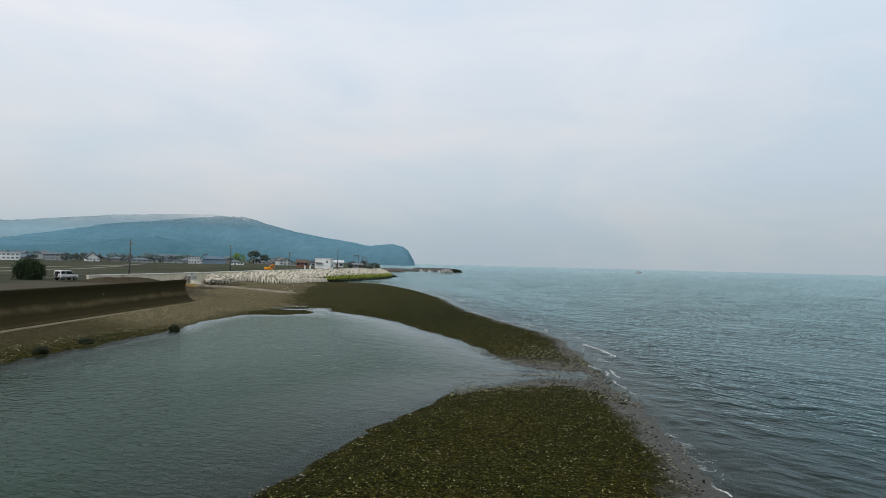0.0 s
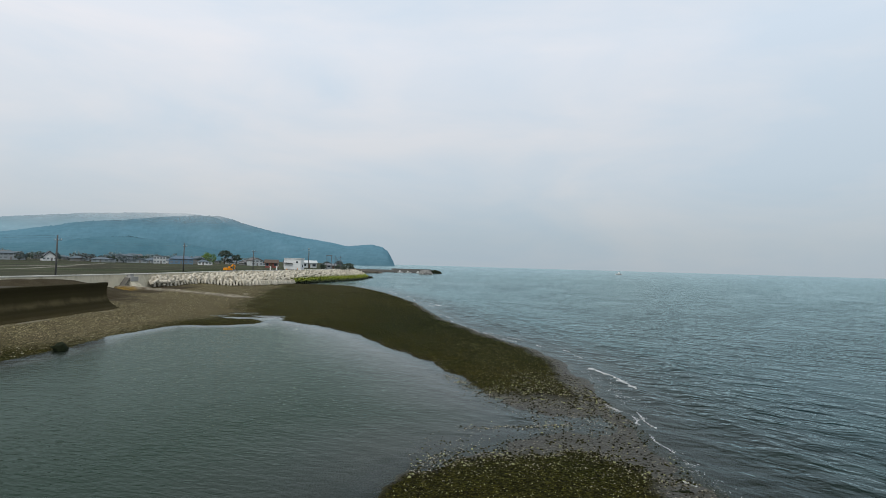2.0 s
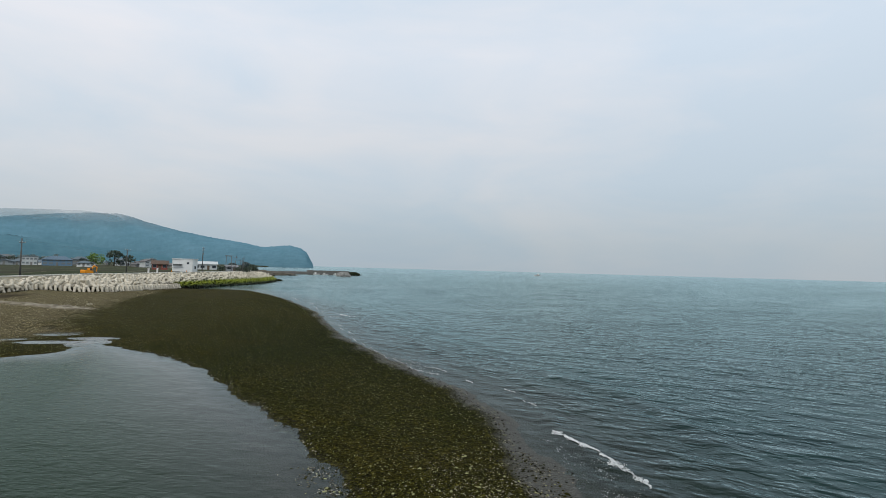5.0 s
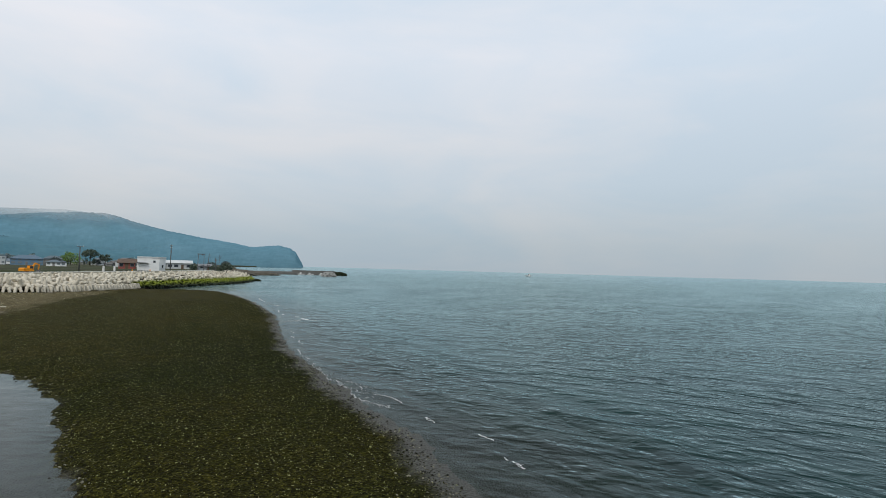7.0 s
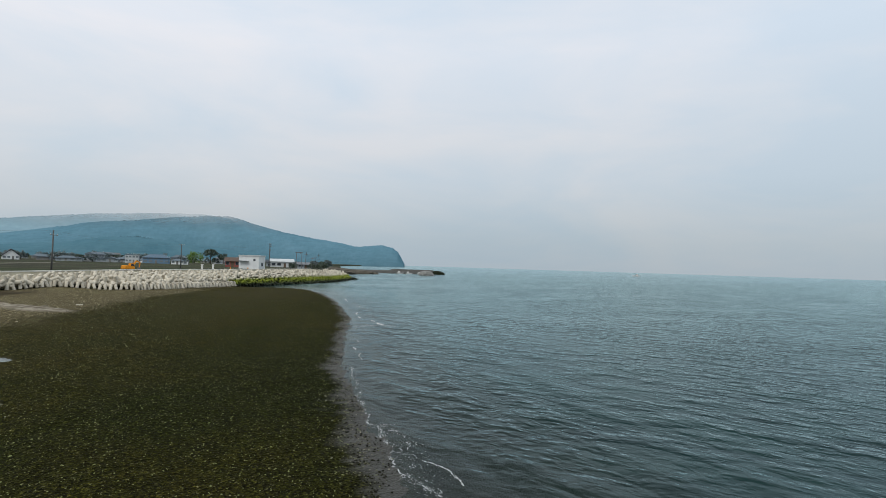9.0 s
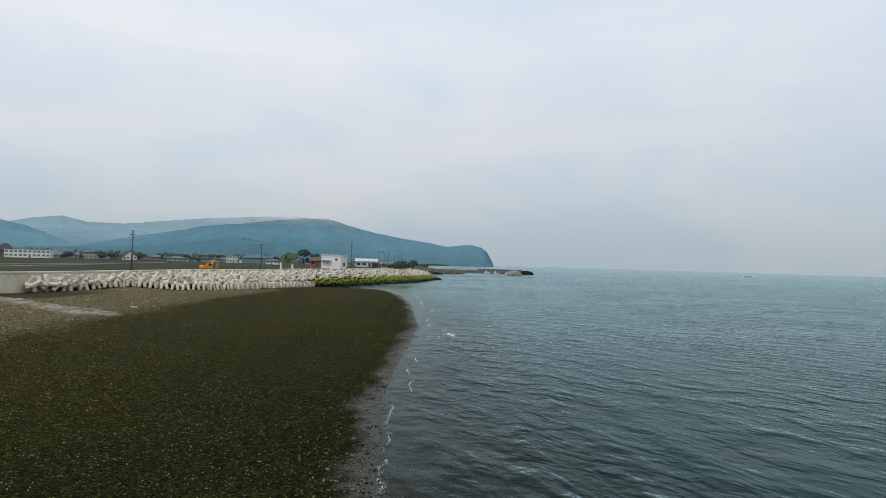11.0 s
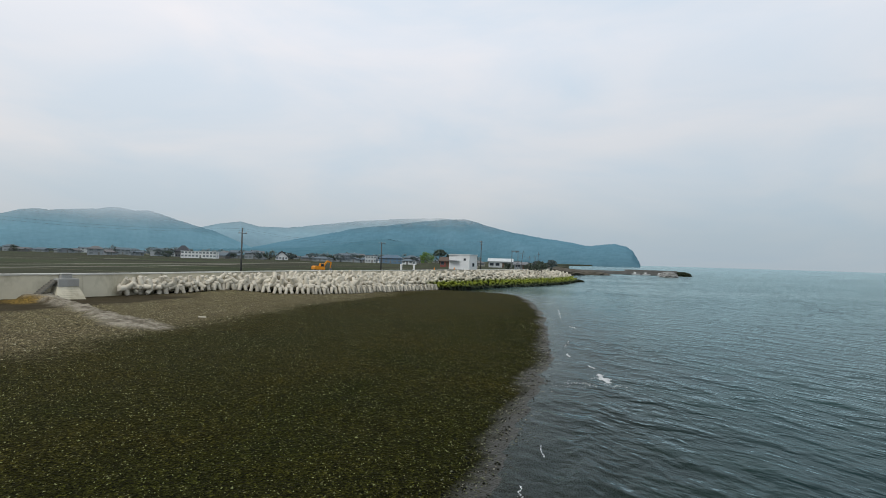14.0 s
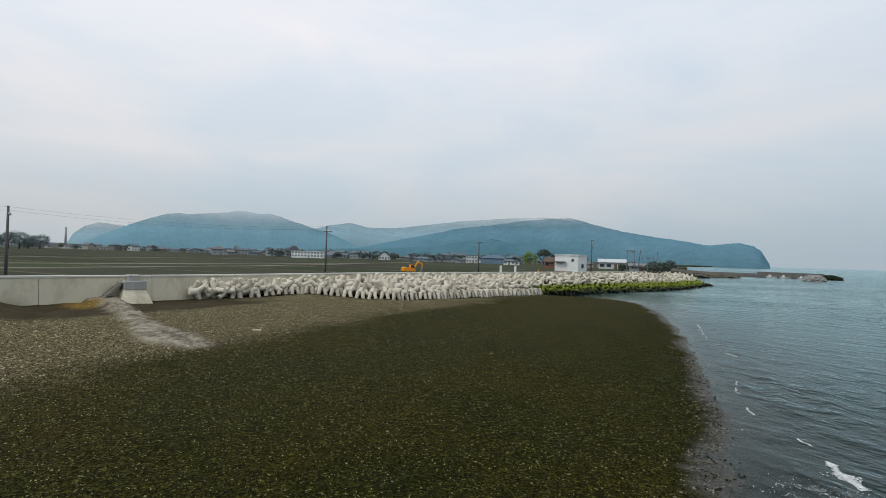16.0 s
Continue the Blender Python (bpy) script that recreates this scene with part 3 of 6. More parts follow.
def waves(x, y, seed, size):
    """A cheap smooth noise, about -1 to 1, with features of that size."""
    r = np.random.default_rng(seed)
    out = np.zeros(x.shape)
    for _ in range(7):
        ang, ph, k = r.uniform(0, 6.283), r.uniform(0, 6.283), r.uniform(0.6, 1.7) * 6.283 / size
        out += np.sin((x * np.cos(ang) + y * np.sin(ang)) * k + ph + 0.8 * np.sin(k * 0.6 * (x * np.sin(ang) - y * np.cos(ang))))
    return out / 4.5


def shore_dist(x, y):
    """Metres from the water's edge, above zero on land."""
    wob = 0.45 * waves(x, y, 3, 5.0) + 0.22 * waves(x, y, 4, 1.8)
    land = (x < np.interp(y, SHORE[:, 1], SHORE[:, 0])) & (y < 209)
    ds = line_dist(x, y, SHORE) * np.where(land, 1, -1)
    dp = line_dist(x, y, POND, True) * np.where(inside(x, y, POND), -1, 1)
    return np.minimum(ds + np.interp(y, [0, 60, 90, 190, 205], [1.2, 1.2, 0.5, 0.4, 0.0]), dp) + wob


def weed_edge(x, y):
    """Metres inside the edge of the weed on the sea side."""
    return line_dist(x, y, SHORE) * np.where((x < np.interp(y, SHORE[:, 1], SHORE[:, 0])) & (y < 209), 1, -1) + 0.5 * waves(x, y, 3, 5.0) + 0.3 * waves(x, y, 6, 1.3) - 0.35


def bell(x, y, cx, cy, rx, ry, turn=0.0):
    c, s = math.cos(turn), math.sin(turn)
    u, v = ((x - cx) * c + (y - cy) * s) / rx, (-(x - cx) * s + (y - cy) * c) / ry
    return np.exp(-(u * u + v * v))


TONGUE = np.array([(-60, 119.5), (-52, 117.6), (-44, 115.6), (-37, 114.3), (-32.5, 114.6)], float)


def tongue_mask(x, y):
    wide = np.interp(x, [-61, -58, -50, -42, -36, -32], [2.5, 1.5, 0.95, 1.2, 2.2, 0.9])
    d = line_dist(x, y, TONGUE) + 0.3 * waves(x, y, 31, 3.0) + 0.2 * waves(x, y, 32, 1.1)
    return np.clip((wide - d) / 0.7 + 0.3, 0, 1) * (x < -31)


def neck_mask(x, y):
    """The muddy gap through the spit, bare of weed."""
    w = 0.45 * waves(x, y, 24, 2.2) + 0.25 * waves(x, y, 25, 0.9)
    low = np.interp(x, [-1, 1.5, 8, 9.5, 11], [31, 34.6, 35.4, 34.4, 32.0]) + w
    high = np.interp(x, [-1, 2.8, 4.8, 8, 12], [62, 52, 46.9, 45.8, 44.8]) + w
    return np.clip(np.minimum(y - low, high - y) / 0.5 + 0.5, 0, 1) * (x > -1.5)


def beach_z(x, y):
    d = shore_dist(x, y)
    up = np.interp(x, [-62, -57, -50, -45, -33, -24, 0, 20], [1.78, 1.68, 1.58, 1.5, 0.94, 0.6, 0.42, 0.4])
    up = up * np.interp(y, [-60, 60, 100, 140, 165, 196, 215], [0.85, 0.85, 1.0, 1.0, 0.72, 0.22, -0.5])
    land = np.minimum(up, 0.02 + 0.13 * np.maximum(d, 0))
    k = np.clip(d / 3, 0, 1)
    land = land + k * (0.05 * waves(x, y, 11, 9.0) + 0.025 * waves(x, y, 12, 2.6))
    land = land + 0.42 * bell(x, y, -53.5, 142, 4.0, 6.5) + 0.22 * bell(x, y, -47, 132, 5, 9)
    land = land + tongue_mask(x, y) * (np.interp(x, [-60, -54, -40, -33], [0.62, 0.48, 0.32, 0.14]) + 0.13 * waves(x, y, 33, 1.6))
    land = land - 0.22 * bell(x, y, -54, 109.5, 4.5, 5) - 0.15 * bell(x, y, -54, 124.5, 4, 4)
    # a dirt bank that runs down from the end of the quay
    w = np.clip((-48 - x) / 9, 0, 1) * np.clip((y - 84) / 1.0, 0, 1) * np.clip((x + 63.2) / 2.5, 0, 1) * (y < 112)
    ramp = np.interp(y, [85, 92, 100, 108, 112], [3.7, 4.3, 4.1, 2.9, 1.7]) + 0.08 * waves(x, y, 34, 4.0)
    land = np.maximum(land, land * (1 - w) + ramp * w)
    flats = np.clip(1.7 * bell(x, y, -24.5, 87.5, 8.0, 6.5), 0, 1)
    land = land * (1 - 0.9 * flats) + flats * (0.03 + 0.02 * waves(x, y, 21, 3.0))
    pools = np.zeros(x.shape)
    for cx, cy, rx, ry in ((-26.6, 93.6, 2.6, 1.5), (-24.6, 87.2, 2.4, 1.1), (-20.6, 86.6, 1.6, 2.0), (-21.4, 90.0, 2.2, 1.0), (-28.6, 89.0, 1.5, 0.8), (-29.6, 96.5, 1.6, 1.0), (-40.0, 168, 1.6, 4.0), (-57, 136, 0.1, 0.1)):
        pools = np.maximum(pools, np.clip(2.2 * bell(x + 0.4 * waves(x, y, 23, 2.0), y, cx, cy, rx, ry), 0, 1))
    land = land * (1 - pools) - 0.05 * pools
    neck = np.maximum(bell(x, y, 6.5, 40.5, 6.5, 4.6), 0.9 * neck_mask(x, y))
    land = land * (1 - 0.93 * neck) + neck * (0.014 * waves(x, y, 22, 1.6) - 0.008)
    sea = np.maximum(0.055 * d, -2.6) - 0.0
    sea = sea * (1 - 0.85 * neck)
    return np.where(d > 0, land, sea)


def graded(lo, hi, step, far_lo, far_hi, grow=1.35):
    mid = list(np.arange(lo, hi + step * 0.5, step))
    s, p = step, mid[-1]
    while p < far_hi:
        s *= grow
        p = min(p + s, far_hi)
        mid.append(p)
    s, p, low = step, lo, []
    while p > far_lo:
        s *= grow
        p = max(p - s, far_lo)
        low.append(p)
    return np.array(low[::-1] + mid)


# ---- ground: one sheet, beach and sea bed ----
gx, gy = graded(-62, 26, 0.5, -4800, 4800), graded(0, 214, 0.55, -4800, 4800)
X, Y = np.meshgrid(gx, gy)
Z = beach_z(X, Y)
SD = shore_dist(X, Y)
tide_x = np.interp(Y, TIDE[:, 0], TIDE[:, 1]) + 1.3 * waves(X, Y, 41, 11) + 0.6 * waves(X, Y, 42, 3)
weed_a = np.clip((X - tide_x) / 5.0 + 0.55 + 0.25 * waves(X, Y, 47, 1.5), 0, 1)
bank = np.clip((62 - Y) / 8, 0, 1) * np.clip((-24 - X) / 4, 0, 1)
weed_a = weed_a * (1 - 0.10 * np.clip((-10 - X) / 16, 0, 1) * np.clip((Y - 75) / 20, 0, 1))
weed_a = np.clip(weed_a + 0.93 * bank, 0, 1)
weed_a = np.maximum(weed_a, bank * np.clip((1.9 - SD) / 2.2, 0, 1)) * (1 - 0.2 * bank * np.clip((SD - 2.0) / 2.0, 0, 1))
sand_a = np.clip((-49.2 - X) / 1.6 + 0.5 + 0.35 * waves(X, Y, 43, 5), 0, 1) * np.clip((Y - 88) / 4, 0, 1) * np.clip((137 - Y) / 6, 0, 1)
sand_a = np.maximum(sand_a, np.clip(1.2 * bell(X, Y, -46, 95, 8, 6) - 0.3 + 0.3 * waves(X, Y, 46, 4), 0, 1)) * (1 - weed_a)
sand_a = np.maximum(sand_a, np.clip((-44.5 - X) / 3, 0, 1) * np.clip((Y - 83) / 2, 0, 1) * np.clip((106 - Y) / 5, 0, 1))
sand_a = np.maximum(sand_a, 0.5 * bank * np.clip((SD - 2.4 + 0.8 * waves(X, Y, 48, 4)) / 1.8, 0, 1))
pale_a = tongue_mask(X, Y)
ochre_a = np.clip(1.9 * bell(X, Y, -57.6, 116.6, 2.6, 1.7) - 0.35 + 0.3 * waves(X, Y, 44, 1.5), 0, 1)
WE = weed_edge(X, Y)
bed_a = np.maximum(np.clip(-Z / 0.10, 0, 1), np.clip(0.5 - WE / 0.5, 0, 1) * 0.95)
bed_a = np.maximum(bed_a, 0.95 * neck_mask(X, Y))
ground = new("ground", grid_mesh("ground", np.stack([X, Y, Z], -1), len(gy), len(gx), M_BEACH, True, (("weed", weed_a), ("sand", sand_a), ("pale", pale_a), ("ochre", ochre_a), ("bed", bed_a), ("spit_tone", bell(X, Y, 4, 86, 11, 19)))))
tagged(ground, "dark weed-covered gravel spit rising to dry pale gravel", "beach", kind="structure")

# ---- water: one sheet over sea and lagoon ----
wx, wy = graded(-36, 62, 0.42, -4850, 4850, 1.22), graded(0, 150, 0.42, -4850, 4850, 1.16)
X, Y = np.meshgrid(wx, wy)
SD = shore_dist(X, Y)
pond_in = inside(X, Y, POND)
near = np.clip((70 - np.abs(X - 14)) / 25, 0, 1) * np.clip((175 - Y) / 40, 0, 1) * np.clip((Y + 20) / 20, 0, 1)
calm_a = np.where(pond_in & (X < 6), 0.86, 0.0)
calm_a = np.maximum(calm_a, np.clip(1 - (-SD) / 5.0, 0, 1) * 0.72)
calm_a = np.maximum(calm_a, 0.5 * bell(X, Y, -4, 165, 34, 45))
amp = near * (1 - calm_a)


def water_z(x, y, sd, calm, pond, close):
    """The water's height: swell on the open sea, and low fronts that roll in along the shore."""
    swell = np.zeros(x.shape)
    rw = np.random.default_rng(5)
    for lam, height, ang in ((7.5, 0.10, 232), (4.6, 0.09, 240), (3.1, 0.06, 226), (2.2, 0.04, 246)):
        a, ph = radians(ang), rw.uniform(0, 6.28)
        u = x * math.cos(a) + y * math.sin(a) + 1.0 * waves(x, y, int(lam * 10), lam * 2.2)
        gust = np.clip(0.45 + 0.8 * waves(x, y, int(lam * 7), lam * 2), 0, 1.4)
        swell += 0.08 * height * gust * (1 - np.abs(np.sin(u * math.pi / lam + ph)) ** 1.5 * 2)
    pulse = np.zeros(x.shape)
    out = x - np.interp(y, SHORE[:, 1], SHORE[:, 0])
    for k, (off, wide, high) in enumerate(((2.2, 0.4, 0.6), (4.2, 0.6, 1.0), (6.8, 0.8, 1.0), (9.8, 0.9, 1.0), (13.4, 1.0, 0.9), (17.5, 1.1, 0.7))):
        q = off - out + 1.5 * waves(x, y, 51 + 10 * k, 38) + 0.12 * waves(x, y, 53 + 10 * k, 5)
        front = np.where(q > 0, np.exp(-((q / (0.6 * wide)) ** 2)), np.exp(-((q / (1.6 * wide)) ** 2)))
        pulse += high * front * (0.45 + 0.8 * waves(x, y, 52 + 10 * k, 24)).clip(0, 1)
    pulse = pulse * np.where(pond, 0, 1) * (x > -30)
    return swell * close * (1 - calm) + 0.15 * pulse * close


Zw = water_z(X, Y, SD, calm_a, pond_in, near)
shallow_a = np.clip(1 + SD / np.where(pond_in, 7.5, 12.0), 0, 1)
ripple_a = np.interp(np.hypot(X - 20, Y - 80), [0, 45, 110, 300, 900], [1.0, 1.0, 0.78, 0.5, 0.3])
lagoon_a = np.where(pond_in, np.clip(line_dist(X, Y, POND, True) / 2.0, 0, 1), 0) * np.clip((9 - X) / 6, 0, 1)
east = np.clip((X + 26) / 14, 0.35, 1)
still_a = np.where(pond_in, np.clip(1.15 - line_dist(X, Y, POND, True) / (9.0 * east), 0, 1) * np.clip((Y - 18) / 20, 0.2, 1), 0)
puddles = np.where(pond_in, 0, np.clip(2 * bell(X, Y, -24, 91, 8, 7), 0, 1))
still_a, lagoon_a = np.maximum(still_a, puddles), np.maximum(lagoon_a, puddles)
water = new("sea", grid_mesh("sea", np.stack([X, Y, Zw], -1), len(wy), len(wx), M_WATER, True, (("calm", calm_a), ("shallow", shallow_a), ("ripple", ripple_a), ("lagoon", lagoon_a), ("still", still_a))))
tagged(water, "grey-green sea with small choppy waves, calmer lagoon behind the spit", "water", kind="structure")

# ---- land behind the sea wall ----
COAST = np.concatenate([WALL, np.array([(-60, 330), (-62, 380), (-66, 430), (-84, 500), (-92, 560), (-120, 760), (-190, 1000), (-240, 1400), (-190, 1800), (-150, 2080), (-420, 2500), (-900, 3200), (-1500, 4600)], float)])


def land_z(u, y):
    flat = 3.35 + 0.08 * waves(u, y, 61, 60)
    edge = np.interp(y, [-60, 94, 120, 160, 200, 330, 420, 600], [3.72, 3.72, 3.95, 4.25, 4.6, 4.6, 3.4, 3.2])
    reach = np.interp(y, [-60, 90, 120, 180, 220, 330, 420], [16, 16, 6, 6, 45, 45, 20])
    k = np.clip((u - reach) / 12, 0, 1)
    return edge * (1 - k) + flat * k + np.clip(u - 900, 0, 1e9) * 0.004


ly = graded(-60, 420, 6.0, -1500, 4600, 1.3)
lu = np.array([0.0, 0.02, 1, 3, 6, 10, 14, 18, 24, 32, 42, 55, 75, 100, 130, 170, 220, 290, 380, 500, 680, 900, 1200, 1700, 2400, 3300, 4300])
U, Y = np.meshgrid(lu, ly)
X = np.interp(Y, COAST[:, 1], COAST[:, 0]) - 0.3 - U
Z = land_z(U, Y)
Z[:, 0] = -1.5
inland = new("inland_fields", grid_mesh("inland_fields", np.stack([X, Y, Z], -1), len(ly), len(lu), M_FIELD, False))
tagged(inland, "flat dark farm fields behind the sea wall", "field", kind="structure")


def land_at(x, y):
    u = np.interp(y, COAST[:, 1], COAST[:, 0]) - 0.3 - x
    return float(land_z(np.array([max(u, 0.0)]), np.array([float(y)]))[0])


def ribbon(name, line, width, z_of, material, label, category):
    """A flat strip along a line, laid just over the land."""
    left, right, line = [], [], np.asarray(line, float)
    for i, (x, y) in enumerate(line):
        d = line[min(i + 1, len(line) - 1)] - line[max(i - 1, 0)]
        d = d / np.hypot(*d)
        for out, s in ((left, 1), (right, -1)):
            px, py = x - d[1] * s * width / 2, y + d[0] * s * width / 2
            out.append((px, py, z_of(px, py) + 0.07))
    g = Geo()
    low = lambda row: [(x, y, z - 0.3) for x, y, z in row]
    g.loft([low(left), left, right, low(right)], caps=False, closed=False)
    return tagged(part(name, g, material), label, category, kind="structure")


def dense(line, step):
    line = np.asarray(line, float)
    s = np.concatenate([[0], np.cumsum(np.hypot(*np.diff(line, axis=0).T))])
    t = np.linspace(0, s[-1], max(2, int(s[-1] / step) + 1))
    return np.stack([np.interp(t, s, line[:, 0]), np.interp(t, s, line[:, 1])], -1)


for k, ln in enumerate(([(-113, 95), (-116, 140), (-128, 190), (-150, 245)], [(-140, 70), (-141, 165), (-160, 260), (-190, 330)], [(-205, 120), (-212, 180), (-240, 260)], )):
    ribbon("farm_track", dense(ln, 8), (2.6, 3.4, 3.0, 2.2)[k], land_at, M_PATH, "narrow pale farm track between dark fields", "track")

# ---- sea wall ----
def wall_top(y):
    return float(np.interp(y, [-60, 130, 160, 235, 305], [4.6, 4.62, 4.85, 4.9, 4.9]))


def offset(line, d):
    out = []
    for i in range(len(line)):
        t = line[min(i + 1, len(line) - 1)] - line[max(i - 1, 0)]
        t = t / np.hypot(*t)
        out.append((line[i][0] + t[1] * d, line[i][1] - t[0] * d))
    return np.array(out)


def wall_run(name, line, parent, top=True):
    """A length of the wall: a battered face to the sea, and its coping."""
    rings = []
    for (x, y), (fx, fy), (bx, by), (lx, ly2) in zip(line, offset(line, 0.48), offset(line, 0.06), offset(line, -0.42)):
        h = wall_top(y)
        rings.append([(fx, fy, 0.6), (bx, by, h - 0.2), (lx, ly2, h - 0.2), (lx, ly2, 0.6)])
    g = Geo().loft(rings)
    ob = part(name, g, M_WALL, parent)
    rings = []
    for (fx, fy), (bx, by) in zip(offset(line, 0.16), offset(line, -0.5)):
        h = wall_top(fy)
        rings.append([(fx, fy, h - 0.2), (fx, fy, h - 0.04), (fx * 0.93 + bx * 0.07, fy * 0.93 + by * 0.07, h), (bx * 0.93 + fx * 0.07, by * 0.93 + fy * 0.07, h), (bx, by, h - 0.04), (bx, by, h - 0.2)])
    part("coping", Geo().loft(rings), M_WALL_TOP, ob)
    return ob


sea_wall = thing("wall_sea", Matrix(), "long pale concrete sea wall with a smooth coping", "sea wall", kind="structure")
edges = [92.6, 101.0, 113.6, 124.0, 134.0, 145, 155, 165, 175, 185, 195, 205, 215, 225, 235, 245, 255, 265, 275, 285, 295, 304]
for a, b in zip(edges[:-1], edges[1:]):
    ys = np.linspace(a + 0.02, b - 0.02, 4)
    wall_run("wall_panel", np.stack([np.interp(ys, WALL[:, 1], WALL[:, 0]), ys], -1), sea_wall)
# landing in the wall, with a slope before it and a stair that runs up beside it
land = thing("stair_landing", pose(-59.75, 121.4, 0, 0, 0, -6.5), "grey concrete landing with a stair built onto the sea wall", "landing")
part("landing_block", Geo().box(0.1, 1.5, -0.6, 1.65, 3.1, 4.02, 0.05), M_GREY_CON, land, "weathered grey concrete block")
slope = []
for i in range(8):
    a, b = i / 8, (i + 1) / 8
    for k, z in ((a + 0.04, 3.1 - 1.7 * a), (b, 3.1 - 1.7 * b + 0.1)):
        slope.append([(0.1, -0.6 - 0.55 * k, z), (1.35 + 1.4 * k, -0.6 - 0.55 * k, z), (1.35 + 1.4 * k, 1.6 + 0.4 * k, z), (0.1, 1.6 + 0.4 * k, z)])
slope.append([(x, y, 0.9) for x, y, z in slope[-1]])
part("slope", Geo().loft(slope), M_WALL, land, "pale concrete apron in low worn steps")
part("slab", Geo().box(-0.2, 0.8, 0.0, 1.2, 4.02, 4.58, 0.06), M_GREY_CON, land, "grey concrete upper block on the landing")
part("top_slab", Geo().box(-0.25, 0.86, -0.05, 1.25, 4.58, 4.66, 0.03), M_WALL_TOP, land, "pale concrete slab level with the coping")
for i in range(11):
    z = 3.86 - i * 0.205
    y1 = -0.6 - i * 0.23
    part("step", Geo().box(0.12, 1.25 + 0.05 * i, y1 - 0.33, y1, z - 0.2, z, 0.02), M_STEP, land)

# ---- old quay with its curved face, and the yard on it ----
quay = thing("quay_wall", Matrix(), "old dark-stained concrete quay wall with a curved face", "quay wall", kind="structure")
QP = [(-1.2, 3.72), (-0.62, 3.74), (-0.58, 4.56), (-0.52, 4.60), (-0.08, 4.60), (0.0, 4.54), (-0.03, 4.3), (-0.14, 3.95), (-0.20, 3.5), (-0.15, 3.0), (0.05, 2.4), (0.45, 1.85), (1.1, 1.4), (1.7, 1.2), (1.75, 0.4), (-1.2, 0.4)]
for i, (a, b) in enumerate(((-60, -8), (-8, 14), (14, 32), (32, 50), (50, 67.8), (67.8, 84.9))):
    g = Geo().loft([[(-41.75 + dx, y, z) for dx, z in QP] for y in (a + 0.006, b - 0.006)])
    part("quay_section", g, M_QUAY, quay)
part("footing", Geo().box(-40.1, -39.3, -60, 85.5, 0.3, 1.12, 0.05), M_FOOTING, quay, "stained concrete footing")
part("end_face", Geo().box(-64.4, -42.95, 84.3, 84.9, 0.4, 3.7, 0.05), M_QUAY, quay)
for (dx, y, z, r) in ((0.02, 64.5, 3.4, 0.07), (0.02, 47, 3.3, 0.06)):
    part("drain_pipe", Geo().rod((-42.1, y, z), (-41.87, y, z), r, r, 8), M_INSUL, quay, "short pale drain pipe")
yard = tagged(part("quay_yard", Geo().box(-64.6, -42.95, -60, 84.3, 3.3, 3.76, 0.02), M_YARD), "grey worn concrete yard on top of the quay", "yard", kind="structure")

# ---- tetrapods ----
def tetrapod_mesh(material, n=10, length=1.26, r0=0.42, r1=0.275):
    g = Geo()
    ways = [Vector((0, 0, 1))] + [Vector((math.cos(a) * 0.9428, math.sin(a) * 0.9428, -0.3333)) for a in (radians(60), radians(180), radians(300))]
    for w in ways:
        side = w.cross(Vector((0, 0, 1)) if abs(w.z) < 0.9 else Vector((1, 0, 0))).normalized()
        up = side.cross(w)
        rings = []
        for s, r in ((0.0, r0 * 0.8), (0.3, r0 * 0.93), (length * 0.55, r1 * 1.22), (length - 0.06, r1 + 0.02), (length, r1 - 0.05)):
            rings.append([tuple(w * s + (side * math.cos(6.28318 * i / n) + up * math.sin(6.28318 * i / n)) * r) for i in range(n)])
        g.loft(rings)
    me = g.mesh("tetrapod", material, True)
    me.set_sharp_from_angle(angle=radians(38))
    return me


def leg_block_mesh(material, n=10):
    """The stout-legged block of the foot row: two legs to the sea, one back, one up."""
    g = Geo()
    for a, b, r0, r1 in (((0.0, -0.22, 0.26), (0.42, -0.43, -0.80), 0.29, 0.235), ((0.0, 0.22, 0.26), (0.42, 0.43, -0.80), 0.29, 0.235), ((0.0, -0.24, 0.28), (0.0, 0.24, 0.28), 0.36, 0.36), ((0, 0, 0.3), (-0.95, 0, 0.62), 0.38, 0.27), ((0, 0, 0.2), (-1.0, 0, -0.5), 0.36, 0.26)):
        a, b = Vector(a), Vector(b)
        w = (b - a).normalized()
        side = w.cross(Vector((0, 1, 0)) if abs(w.y) < 0.9 else Vector((1, 0, 0))).normalized()
        up = side.cross(w)
        ln = (b - a).length
        rings = []
        for s, r in ((0.0, r0 * 0.86), (0.08, r0), (ln * 0.5, min(r0, r1) * 0.93), (ln - 0.08, r1), (ln, r1 - 0.05)):
            rings.append([tuple(a + w * s + (side * math.cos(6.28318 * i / n) + up * math.sin(6.28318 * i / n)) * r) for i in range(n)])
        g.loft(rings)
    me = g.mesh("wave_block", material, True)
    me.set_sharp_from_angle(angle=radians(38))
    return me


TET = tetrapod_mesh(M_TET)
LEG_BLOCK = leg_block_mesh(M_TET)
TET_FAR = tetrapod_mesh(M_TET_WEED, 7)


